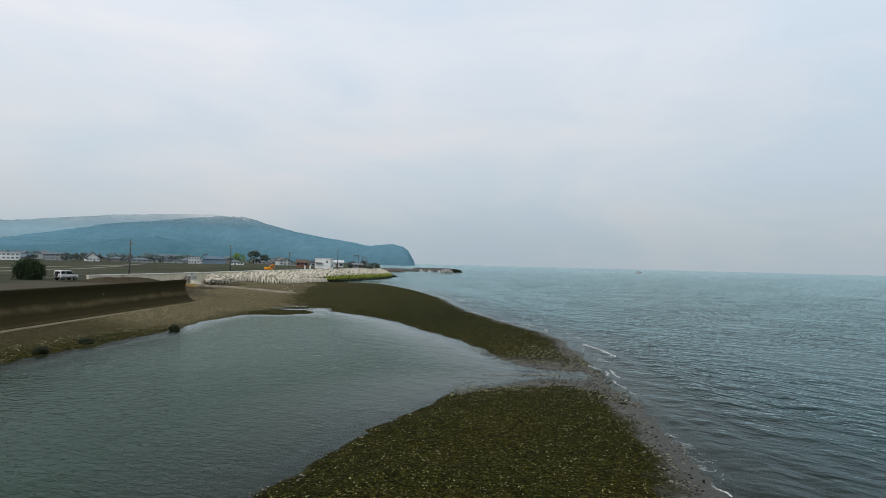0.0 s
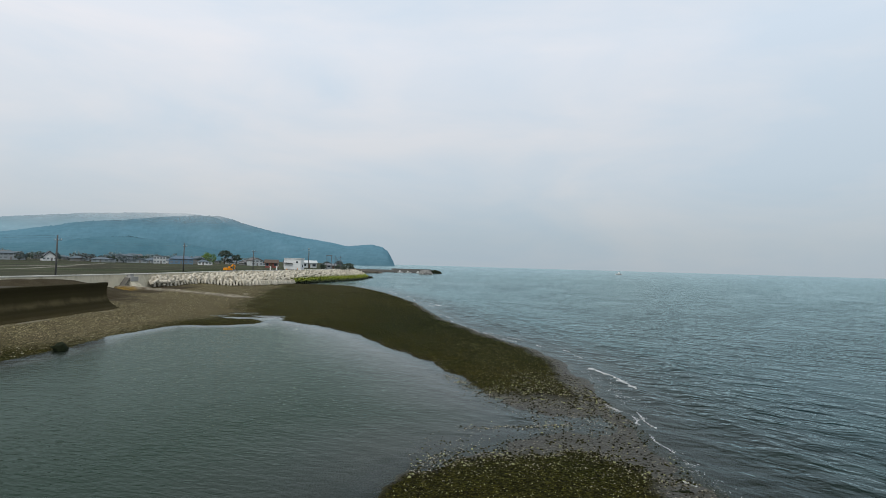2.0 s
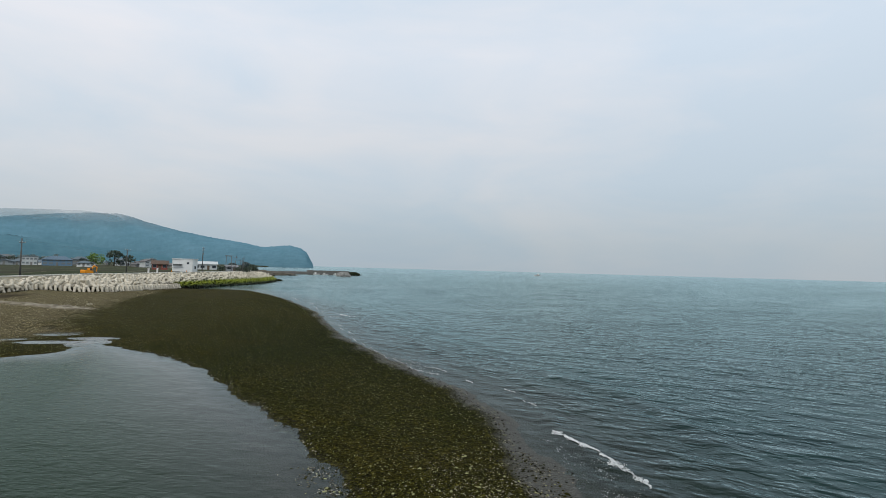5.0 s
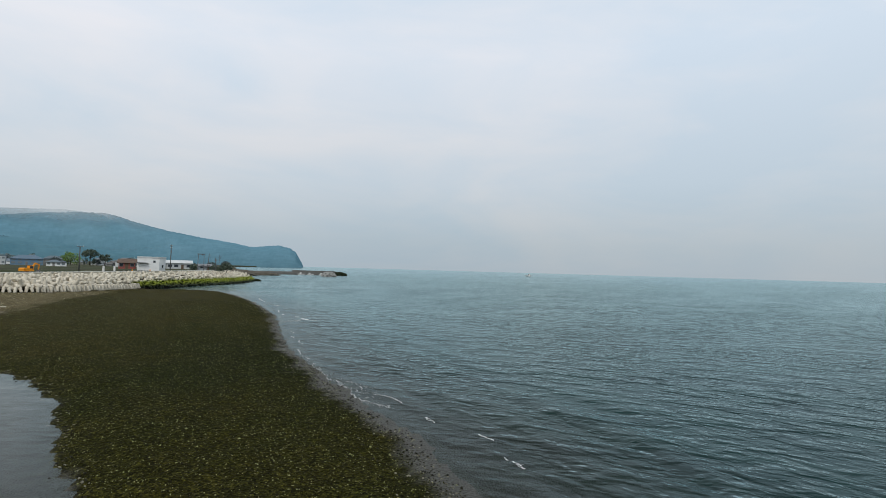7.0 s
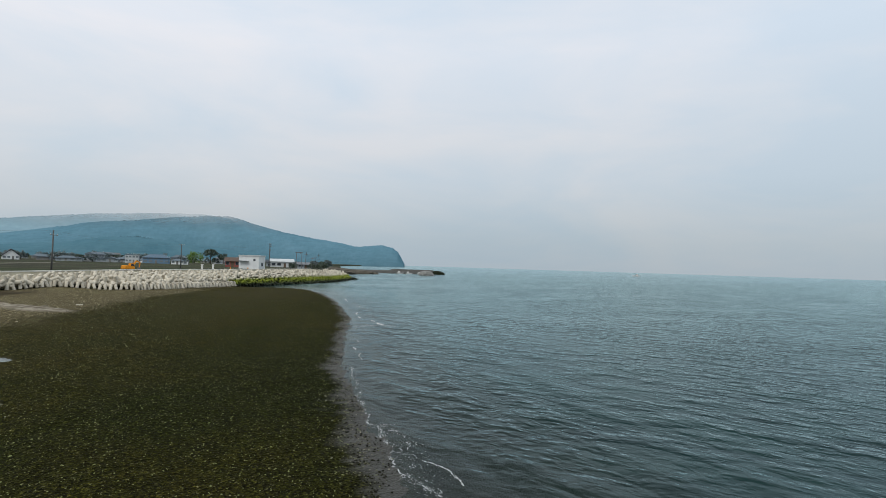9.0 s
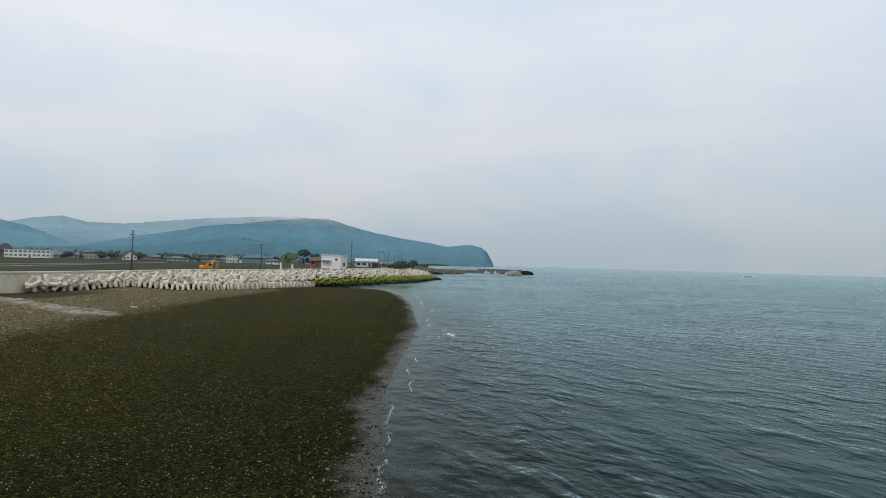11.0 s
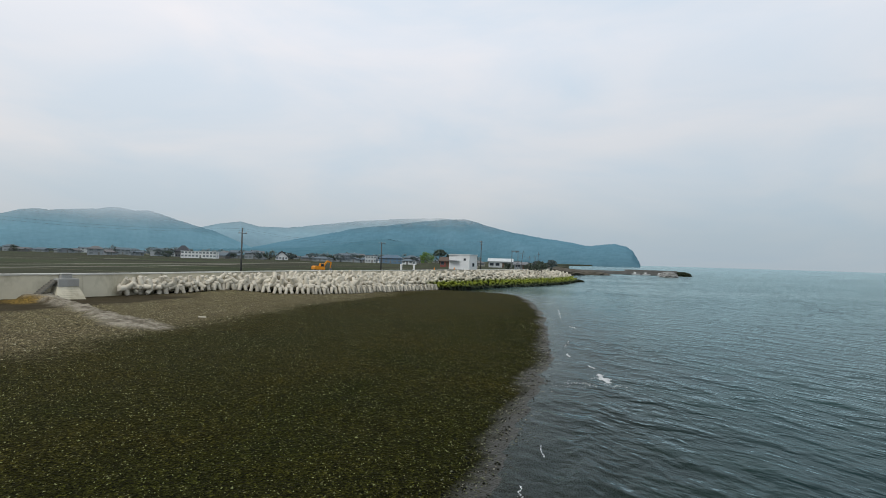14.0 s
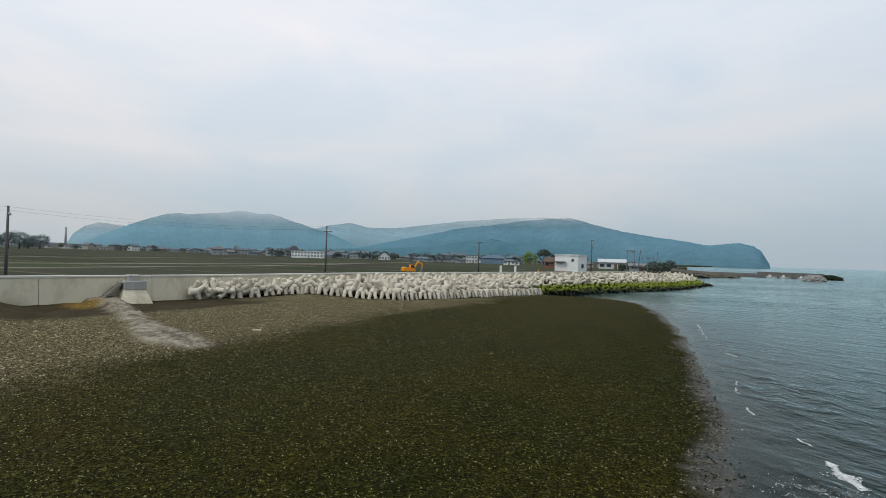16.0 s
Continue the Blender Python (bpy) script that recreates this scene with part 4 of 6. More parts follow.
def tet_poses():
    """Rows of blocks from the foot of the slope up to the wall."""
    rt = random.Random(11)
    foot = dense(TET_FOOT, 0.87)
    out = []
    for i in range(len(foot)):
        x, y = foot[i]
        d = foot[min(i + 1, len(foot) - 1)] - foot[max(i - 1, 0)]
        d = d / np.hypot(*d)
        nx, ny = -d[1], d[0]
        wide = 3.0
        while wide < 24 and x + nx * wide > np.interp(y + ny * wide, WALL[:, 1], WALL[:, 0]) + 1.2:
            wide += 0.3
        if y > 284:
            wide = min(wide, 7.0 + (302 - y) * 0.2)
        face = math.degrees(math.atan2(-ny, -nx))
        gz = float(beach_z(np.array([x]), np.array([y]))[0])
        gz = max(gz, -0.5)
        top = wall_top(y) - 1.3 - (0.3 if y < 140 else 0) - (0.5 if y > 285 else 0)
        rows = max(6, int(round(wide / 1.1)))
        for r in range(rows):
            if (i % 2) if r == 0 else (i + r) % 2 if y < 200 else (i + r) % 3:
                continue
            k = r / (rows - 1)
            u = 0.9 + (wide - 1.4) * k
            rise = min(1.0, k * 1.55) ** 0.85
            z = (gz + 0.86) * (1 - rise) + top * rise
            sx = rt.uniform(-0.35, 0.35)
            px, py = x + nx * u + d[0] * sx, y + ny * u + d[1] * sx
            if r == 0 and 6 < i and y < 196:
                m = pose(x + nx * 0.9 + d[0] * rt.uniform(-0.06, 0.06), y + ny * 0.9, gz + 0.80 + rt.uniform(-0.05, 0.05), rt.uniform(-4, 4), rt.uniform(-5, 6), face + rt.uniform(-14, 14)) @ Matrix.Diagonal((1.1, 1.18, 0.93, 1))
            elif r <= 1:
                m = pose(px, py, z + rt.uniform(-0.1, 0.2), rt.uniform(-25, 25) + (180 if rt.random() < 0.55 else 0), rt.uniform(-25, 25), face + rt.uniform(-40, 40))
            else:
                m = pose(px, py, z + rt.uniform(-0.25, 0.2), rt.choice((35, -35, 145, 90, -90)) + rt.uniform(-25, 25), rt.uniform(-35, 35), rt.uniform(0, 360))
            out.append((py, r if r or i > 6 else 1, m))
    return out


def scaled_join(name, mesh, poses, material):
    v = np.empty(len(mesh.vertices) * 3)
    mesh.vertices.foreach_get("co", v)
    v = v.reshape(-1, 3)
    mesh.calc_loop_triangles()
    f = np.empty(len(mesh.loop_triangles) * 3, np.int32)
    mesh.loop_triangles.foreach_get("vertices", f)
    f = f.reshape(-1, 3)
    vs, fs = [], []
    for i, m in enumerate(poses):
        a = np.array(m)
        vs.append(v @ a[:3, :3].T + a[:3, 3])
        fs.append(f + i * len(v))
    return tri_mesh(name, np.concatenate(vs), np.concatenate(fs), material, False)


ALL_TET = sorted(tet_poses(), key=lambda q: q[0])
FOOT_ROW = [m for y, r, m in ALL_TET if r == 0 and y < 196]
REST = [(y, m) for y, r, m in ALL_TET if not (r == 0 and y < 196)]
NEAR_TET = [m for y, m in REST if y < 184][:290]
FAR_TET = [m for y, m in REST if y < 184][290:] + [m for y, m in REST if y >= 184]
for m in FOOT_ROW:
    ob = new("wave_block", LEG_BLOCK)
    ob.matrix_basis = m
    tagged(ob, "pale concrete block with two stout legs in the foot row", "wave block", "foot row of the breakwater")
for m in NEAR_TET:
    ob = new("tetrapod", TET)
    ob.matrix_basis = m
    tagged(ob, "pale concrete tetrapod block piled against the sea wall", "tetrapod", "tetrapods of the breakwater")
tagged(new("tetrapod_pile", scaled_join("tetrapod_pile", TET_FAR, FAR_TET, M_TET_WEED)), "pale concrete tetrapods, green with weed along the waterline", "tetrapods", kind="stuff")

# rubble core that the blocks lie on, its colour carrying the shade of the gaps
rings = []
foot = dense(TET_FOOT, 3.0)
for i in range(len(foot)):
    d = foot[min(i + 1, len(foot) - 1)] - foot[max(i - 1, 0)]
    d = d / np.hypot(*d)
    x, y = foot[i]
    nx, ny = -d[1], d[0]
    wide = 3.0
    while wide < 24 and x + nx * wide > np.interp(y + ny * wide, WALL[:, 1], WALL[:, 0]) + 0.4:
        wide += 0.3
    row = []
    for k in np.linspace(0, 1, 9):
        u = 1.0 + (wide - 0.6) * k
        z = 0.2 + (wall_top(y) - 2.6 - 0.2) * min(1.0, k * 1.7)
        row.append((x + nx * u, y + ny * u, z + 0.15 * math.sin(i * 2.1 + k * 9)))
    row = [(x + nx * 0.9, y + ny * 0.9, -1.5)] + row + [(row[-1][0], row[-1][1], -1.5)]
    rings.append(row)
tagged(part("rubble_core", Geo().loft(rings), M_CORE), "rubble core under the tetrapod blocks, coloured near black as gap shade", "rubble", kind="structure")


# ---- far hills ----
def hill(name, eye, ridge, dists, depth, material, label, seed, mist_low, base_mist=0.08):
    """A wooded ridge: front slope, crest and back, with spurs, gullies and stands of trees."""
    az = np.array([p[0] for p in ridge], float)
    el = np.array([p[1] for p in ridge], float)
    cols = np.linspace(az[0], az[-1], 640)
    dist = np.interp(cols, *np.array(dists, float).T)
    high = np.tan(np.radians(np.interp(cols, az, el))) * dist + 8
    ks = np.concatenate([np.linspace(0, 1.0, 26), [1.12, 1.3, 1.5]])
    flat = cols * 0
    crest = 0.9 * waves(cols, flat, seed, 2.2) + 1.1 * waves(cols, flat, seed + 1, 0.5) + 1.3 * waves(cols, flat, seed + 2, 0.17) + 0.9 * np.abs(waves(cols, flat, seed + 4, 0.09))
    pts, mist, wood = [], [], []
    for k in ks:
        r = dist - depth * (1 - k)
        shape = np.sin(min(k, 1) * math.pi / 2) ** 1.15 if k <= 1 else 1 - (k - 1) * 2.2
        up = flat + k * 5.0
        spur = 0.6 * waves(cols, up, seed + 3, 5.5) + 0.4 * waves(cols, up, seed + 6, 2.4)
        z = high * shape * (1 + 0.05 * spur * math.sin(min(k, 1) * math.pi)) + (crest * 1.7 * min(1, high.max() / 60) * k**8 if 0 < k <= 1 else 0)
        a = np.radians(cols)
        x, y = eye[0] - np.sin(a) * r, eye[1] + np.cos(a) * r
        pts.append(np.stack([x, y, np.maximum(z, -2) if k > 0 else z * 0 - 2], -1))
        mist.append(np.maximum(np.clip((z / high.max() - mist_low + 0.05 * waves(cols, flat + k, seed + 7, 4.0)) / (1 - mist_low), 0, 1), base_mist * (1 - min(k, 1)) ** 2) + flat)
        # tree tones, plus a spur tone standing in for shaded gullies
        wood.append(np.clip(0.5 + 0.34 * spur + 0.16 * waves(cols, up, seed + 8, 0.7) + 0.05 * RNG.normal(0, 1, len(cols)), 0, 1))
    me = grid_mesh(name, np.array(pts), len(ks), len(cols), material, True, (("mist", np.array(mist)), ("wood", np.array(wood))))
    return tagged(new(name, me), label, "hills", kind="structure")


EYE0 = (3, 90)
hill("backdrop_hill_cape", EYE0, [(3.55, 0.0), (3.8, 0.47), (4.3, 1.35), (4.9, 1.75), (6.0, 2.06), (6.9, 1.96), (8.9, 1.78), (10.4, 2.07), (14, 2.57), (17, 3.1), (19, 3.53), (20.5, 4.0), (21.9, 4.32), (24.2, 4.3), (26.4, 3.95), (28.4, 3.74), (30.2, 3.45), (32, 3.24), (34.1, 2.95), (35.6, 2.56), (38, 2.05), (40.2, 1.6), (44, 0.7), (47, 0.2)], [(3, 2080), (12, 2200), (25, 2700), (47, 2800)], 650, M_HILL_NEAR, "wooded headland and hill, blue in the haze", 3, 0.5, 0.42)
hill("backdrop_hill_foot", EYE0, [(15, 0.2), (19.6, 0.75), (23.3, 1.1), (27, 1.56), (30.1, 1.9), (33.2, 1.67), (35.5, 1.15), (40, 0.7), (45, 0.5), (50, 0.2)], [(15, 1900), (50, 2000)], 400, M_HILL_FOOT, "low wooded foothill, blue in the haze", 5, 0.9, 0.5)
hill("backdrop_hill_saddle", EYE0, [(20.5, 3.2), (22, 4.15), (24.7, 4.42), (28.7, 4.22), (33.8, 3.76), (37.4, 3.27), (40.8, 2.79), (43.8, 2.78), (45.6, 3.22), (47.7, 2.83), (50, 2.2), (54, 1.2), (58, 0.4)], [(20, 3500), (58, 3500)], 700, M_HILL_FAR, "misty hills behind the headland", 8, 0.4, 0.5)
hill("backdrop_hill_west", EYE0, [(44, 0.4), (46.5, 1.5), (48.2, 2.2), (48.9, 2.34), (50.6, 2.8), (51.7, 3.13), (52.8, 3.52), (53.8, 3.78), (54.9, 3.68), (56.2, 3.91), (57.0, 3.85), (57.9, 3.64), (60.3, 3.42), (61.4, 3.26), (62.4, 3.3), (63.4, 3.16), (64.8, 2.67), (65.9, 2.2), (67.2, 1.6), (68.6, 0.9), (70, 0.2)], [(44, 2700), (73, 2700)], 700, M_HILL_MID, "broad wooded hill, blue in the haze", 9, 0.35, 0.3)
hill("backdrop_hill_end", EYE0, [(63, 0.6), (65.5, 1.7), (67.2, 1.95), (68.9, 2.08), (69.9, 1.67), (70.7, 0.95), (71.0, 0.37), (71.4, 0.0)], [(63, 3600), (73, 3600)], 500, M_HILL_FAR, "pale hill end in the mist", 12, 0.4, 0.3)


# ---- stones and shells on the beach ----
def beach_points(count, xlim, ylim, keep):
    x, y = RNG.uniform(*xlim, count), RNG.uniform(*ylim, count)
    d = shore_dist(x, y)
    ok = RNG.random(count) < keep(x, y, d)
    x, y = x[ok], y[ok]
    return np.stack([x, y, beach_z(x, y)], -1)


def tide_at(y):
    return np.interp(y, TIDE[:, 0], TIDE[:, 1])


def on_weed(x, y, d):
    return (neck_mask(x, y) < 0.4) * (d > 0.1) * (weed_edge(x, y) > -0.3 + RNG.exponential(0.28, x.shape) * -1) * (x > tide_at(y) - 0.5) * np.interp(y, [0, 60, 110, 150, 170], [1.0, 1.0, 1.0, 0.8, 0.35]) * np.interp(x, [-35, -12, 0], [0.6, 0.95, 1.0])


p = beach_points(400000, (-36, 13), (10, 150), on_weed)
tagged(new("weedy_pebbles", scatter("weedy_pebbles", p, RNG.uniform(0.014, 0.040, len(p)) * (1 + 0.6 * (RNG.random(len(p)) > 0.985)), M_PEB_WEED, flat=(0.5, 1.15))), "dark weed-covered pebbles and shells on the spit", "pebbles", kind="stuff")
p = beach_points(60000, (-50, -27), (38, 160), lambda x, y, d: (d > 0.2) * (x < tide_at(y) + 1.0) * (x > tide_at(y) - 17) * ((y > 75) | (d < 3.6)) * (tongue_mask(x, y) < 0.1) * (0.35 + 0.65 * (x > -43)))
tagged(new("dry_pebbles", scatter("dry_pebbles", p, RNG.uniform(0.03, 0.09, len(p)), M_PEB_DRY)), "dry grey-brown pebbles along the upper beach", "pebbles", kind="stuff")
p = beach_points(110000, (-14, 15), (12, 150), lambda x, y, d: np.where(x > np.interp(y, SHORE[:, 1], SHORE[:, 0]) - 3, np.exp(-((weed_edge(x, y) + 0.4) / 1.0) ** 2) * np.interp(y, [50, 75], [0.45, 0.65]) * (0.75 + 0.5 * waves(x, y, 71, 2.5)), 0.5 * np.exp(-((d - 0.1) / 0.3) ** 2)))
p[:, 2] = np.maximum(p[:, 2], -0.05)
fine = beach_points(230000, (-26, 15), (12, 190), lambda x, y, d: (x > np.interp(y, SHORE[:, 1], SHORE[:, 0]) - 3) * np.exp(-((weed_edge(x, y) + 0.5) / 0.5) ** 2) * (0.5 + 0.6 * waves(x, y, 74, 3.0)).clip(0.06, 1) * (neck_mask(x, y) < 0.5))
fine[:, 2] = np.maximum(fine[:, 2], -0.01)
tagged(new("washed_gravel", scatter("washed_gravel", fine, RNG.uniform(0.02, 0.055, len(fine)), M_PEB_WASHED)), "pale washed gravel between dark stones along the waterline", "gravel", kind="stuff")
tagged(new("shoreline_stones", scatter("shoreline_stones", p, RNG.uniform(0.025, 0.075, len(p)), M_PEB_WET, (ICO_V, ICO_F), (0.5, 0.9))), "dark wet stones scattered along the waterline", "stones", kind="stuff")


def neck_stone(x, y, d):
    w = 0.45 * waves(x, y, 24, 2.2) + 0.25 * waves(x, y, 25, 0.9)
    a = np.abs(y - np.interp(x, [-1, 1.5, 8, 9.5, 11], [31, 34.6, 35.4, 34.4, 32.0]) - w)
    b = np.abs(y - np.interp(x, [-1, 2.8, 4.8, 8, 12], [62, 52, 46.9, 45.8, 44.8]) - w)
    line = np.exp(-((y - 39.4 - 0.12 * (x - 5) - 0.25 * waves(x, y, 73, 3.0)) / 0.3) ** 2) * np.clip((x - 2.8) / 1.0, 0, 1)
    keep = np.exp(-a / 0.9) + np.exp(-b / (0.5 + 0.12 * np.maximum(x, 0))) + 0.8 * line * (x < 9) + 0.12 * (x > 7)
    return np.clip(keep, 0, 1) * (x > 0.5) * (waves(x, y, 72, 1.2) > -0.55) * 0.75


p = beach_points(26000, (-1, 12.5), (32, 52), neck_stone)
p[:, 2] = np.maximum(p[:, 2], -0.02)
q = beach_points(90000, (-1, 12.5), (31, 52), neck_stone)
q[:, 2] = np.maximum(q[:, 2], 0.0)
tagged(new("gap_gravel", scatter("gap_gravel", q, RNG.uniform(0.012, 0.04, len(q)), M_PEB_WASHED)), "pale washed gravel in the shallow gap through the spit", "gravel", kind="stuff")
tagged(new("neck_stones", scatter("neck_stones", p, RNG.uniform(0.02, 0.075, len(p)), M_PEB_WEED, (ICO_V, ICO_F), (0.5, 0.9))), "dark stones in the shallow gap through the spit", "stones", kind="stuff")


# ---- foam where small waves break ----
def foam_mesh(strokes, laces):
    """Broken white water: strokes along a breaking crest, and thin lace left behind them."""
    pos, size = [], []
    for ends, count, wide, big in strokes:
        line = dense(ends, 0.12)
        t = RNG.random(count)
        at = t * (len(line) - 1)
        i = at.astype(int)
        d = line[np.minimum(i + 1, len(line) - 1)] - line[np.maximum(i - 1, 0)]
        d = d / np.hypot(*d.T)[:, None]
        x, y = np.interp(at, np.arange(len(line)), line[:, 0]), np.interp(at, np.arange(len(line)), line[:, 1])
        bend = 0.22 * waves(x, y, 81, 2.4) + 0.10 * waves(x, y, 82, 0.7)
        thick = wide * np.sin(t * math.pi) ** 0.6 * (0.45 + 0.75 * waves(x, y, 83, 1.1).clip(-0.4, 1))
        off = bend - RNG.normal(0.3, 0.8, count) * np.maximum(thick, 0.02)
        x, y = x + d[:, 1] * off, y - d[:, 0] * off
        ok = (waves(x, y, 84, 0.35) > RNG.uniform(-1.2, 0.5, count)) * (waves(x, y, 87, 1.7) > RNG.uniform(-1.1, 0.1, count))
        pos.append(np.stack([x, y], -1)[ok])
        size.append((RNG.uniform(0.35, 1.0, count) * big)[ok])
    for cx, cy, rx, ry, turn, count in laces:
        u, v = RNG.normal(0, 0.6, count), RNG.normal(0, 0.6, count)
        a = radians(turn)
        x, y = cx + u * rx * math.cos(a) - v * ry * math.sin(a), cy + u * rx * math.sin(a) + v * ry * math.cos(a)
        ok = (np.abs(waves(x, y, 85, 0.75)) < RNG.uniform(0.0, 0.3, count)) * (waves(x, y, 86, 1.6) > RNG.uniform(-0.4, 1.2, count))
        pos.append(np.stack([x, y], -1)[ok])
        size.append(RNG.uniform(0.009, 0.022, ok.sum()))
    p = np.concatenate(pos)
    x, y = p.T
    sd = shore_dist(x, y)
    close = np.clip((70 - np.abs(x - 14)) / 25, 0, 1) * np.clip((175 - y) / 40, 0, 1)
    calm = np.clip(1 + sd / 5.0, 0, 1) * 0.72
    z = water_z(x, y, sd, calm, inside(x, y, POND), close) + 0.012
    return scatter("foam", np.stack([x, y, z], -1), np.concatenate(size), M_FOAM, (OCTA_V, OCTA_F), (0.25, 0.5))


STROKES = [
    ([(14.77, 55.5), (15.1, 53.9), (15.43, 52.2)], 2200, 0.28, 0.05), ([(15.5, 52.0), (15.75, 50.0), (15.85, 48.2)], 2000, 0.24, 0.05),
    ([(10.7, 73.1), (12.3, 70.9)], 350, 0.10, 0.035), ([(12.9, 68.0), (13.4, 67.0)], 200, 0.08, 0.035), ([(14.95, 64.8), (15.5, 63.9)], 220, 0.10, 0.035), ([(15.4, 61.8), (15.7, 60.5)], 260, 0.10, 0.035),
    ([(11.4, 33.0), (11.7, 31.5)], 240, 0.10, 0.04), ([(10.4, 20.9), (10.5, 19.3)], 300, 0.08, 0.04), ([(12.6, 38.6), (12.3, 36.0)], 300, 0.08, 0.03), ([(13.6, 42.6), (13.2, 39.6)], 500, 0.13, 0.035),
    ([(4.8, 91.3), (5.6, 87.6), (6.35, 84.4)], 420, 0.12, 0.024), ([(6.5, 83.6), (7.0, 81.0), (7.75, 78.7)], 600, 0.22, 0.026), ([(7.9, 78.4), (8.8, 75.6), (9.5, 72.4)], 1100, 0.45, 0.026), ([(9.7, 72.2), (10.6, 71.0), (11.4, 70.0)], 500, 0.3, 0.026),
    ([(3.32, 120.9), (3.8, 119.6), (4.4, 118.2)], 3200, 0.42, 0.05), ([(2.2, 123.4), (2.85, 122.7)], 420, 0.10, 0.04), ([(-0.25, 127.8), (0.4, 126.5)], 320, 0.09, 0.04), ([(-3.6, 147.1), (-2.8, 145.4)], 260, 0.10, 0.05), ([(-9.5, 168.6), (-8.2, 162.5), (-6.5, 155.5)], 260, 0.08, 0.05), ([(-1.6, 134.6), (-0.9, 131.2)], 220, 0.07, 0.04),
    ([(3.1, 104.8), (3.6, 103.6)], 200, 0.10, 0.03), ([(3.6, 100.6), (3.9, 99.2)], 160, 0.09, 0.03), ([(12.1, 44.3), (12.6, 42.2), (12.9, 40.3)], 900, 0.2, 0.035), ([(4.6, 97.4), (5.1, 94.4)], 200, 0.06, 0.028),
]
LACES = [(2.6, 116.9, 1.3, 0.8, 20, 5200), (4.9, 117.6, 1.0, 0.6, -30, 2600), (9.5, 74.8, 0.8, 2.2, 20, 11000), (10.6, 71.6, 0.7, 1.2, 30, 2600), (14.4, 51.0, 0.8, 3.0, 8, 5200), (14.0, 46.4, 0.7, 2.2, 6, 4600), (11.2, 25.6, 0.5, 2.0, 4, 4200), (11.0, 22.2, 0.5, 1.6, 4, 2600), (12.4, 34.0, 0.5, 2.6, 4, 2600), (6.6, 82.0, 0.4, 2.6, 18, 2200)]
tagged(new("foam", foam_mesh(STROKES, LACES)), "broken white foam of small waves along the shore", "foam", kind="stuff")


# ---- rocks in the lagoon ----
def rock(x, y, size, seed):
    rr = random.Random(seed)
    bm = bmesh.new()
    bmesh.ops.create_icosphere(bm, subdivisions=3, radius=1.0)
    for v in bm.verts:
        k = 1 + 0.45 * noise.noise(v.co * 1.6 + Vector((seed, 0, 0))) + 0.3 * noise.noise(v.co * 5) + 0.15 * noise.noise(v.co * 11)
        v.co = Vector((v.co.x * size * 1.25, v.co.y * size, v.co.z * size * 0.85)) * k
    me = bpy.data.meshes.new("boulder")
    bm.to_mesh(me)
    bm.free()
    me.shade_smooth()
    me.materials.append(M_DARK_ROCK)
    ob = new("boulder", me)
    ob.matrix_basis = pose(x, y, 0.2, 0, 0, rr.uniform(0, 360))
    return tagged(ob, "dark weed-covered boulder at the edge of the lagoon", "boulder", "lagoon boulders")


rock(-29.9, 58.4, 0.52, 3)
rock(-32.3, 47.6, 0.5, 14)
rock(-32.8, 42.8, 0.54, 25)
rock(-33.0, 36.5, 0.5, 36)

# driftwood lying on the beach
wood = thing("driftwood", pose(-35.6, 121.4, float(beach_z(np.array([-35.6]), np.array([121.4]))[0]) + 0.06, 0, 0, 20), "pale bleached driftwood plank on the gravel", "driftwood")
part("plank", Geo().box(-0.4, 0.4, -0.08, 0.08, -0.05, 0.05, 0.02), M_CREAM, wood)
for x, y, turn, ln in ((10.4, 31.5, 5, 0.6), ):
    wood = thing("driftwood", pose(x, y, 0.09, 0, 0, turn), "dark wet driftwood branch at the water's edge", "driftwood")
    part("branch", Geo().rod((-ln, 0, 0), (ln, 0.1, 0.03), 0.08, 0.05, 8).rod((0.1 * ln, 0.02, 0), (ln * 0.7, ln * 0.5, 0.05), 0.04, 0.02, 6), M_DARK_ROCK, wood)


# ---- trees and bushes ----
def leaf_cloud(rad, count, leaf, seed, low=0.0):
    """Leaves in clumps round the ends of unseen twigs."""
    r = np.random.default_rng(seed)
    clumps = max(8, count // 22)
    c = r.normal(0, 1, (clumps, 3))
    c /= np.linalg.norm(c, axis=1)[:, None]
    c *= r.uniform(0.45, 1.0, clumps)[:, None] ** 0.6
    c[:, 2] = np.where(c[:, 2] < low - 0.6, -c[:, 2], c[:, 2])
    pick = r.integers(0, clumps, count)
    p = c[pick] * rad + r.normal(0, 1, (count, 3)) * min(rad) * 0.16
    a = r.normal(0, 1, (count, 3))
    a /= np.linalg.norm(a, axis=1)[:, None]
    b = np.cross(a, r.normal(0, 1, (count, 3)))
    b /= np.linalg.norm(b, axis=1)[:, None]
    s = r.uniform(0.6, 1.3, (count, 1)) * leaf
    v = np.stack([p - a * s, p + b * s * 0.5, p + a * s, p - b * s * 0.5], 1).reshape(-1, 3)
    k = np.arange(count)[:, None] * 4
    f = np.concatenate([k + [0, 1, 2], k + [0, 2, 3]], 0)
    return v, f


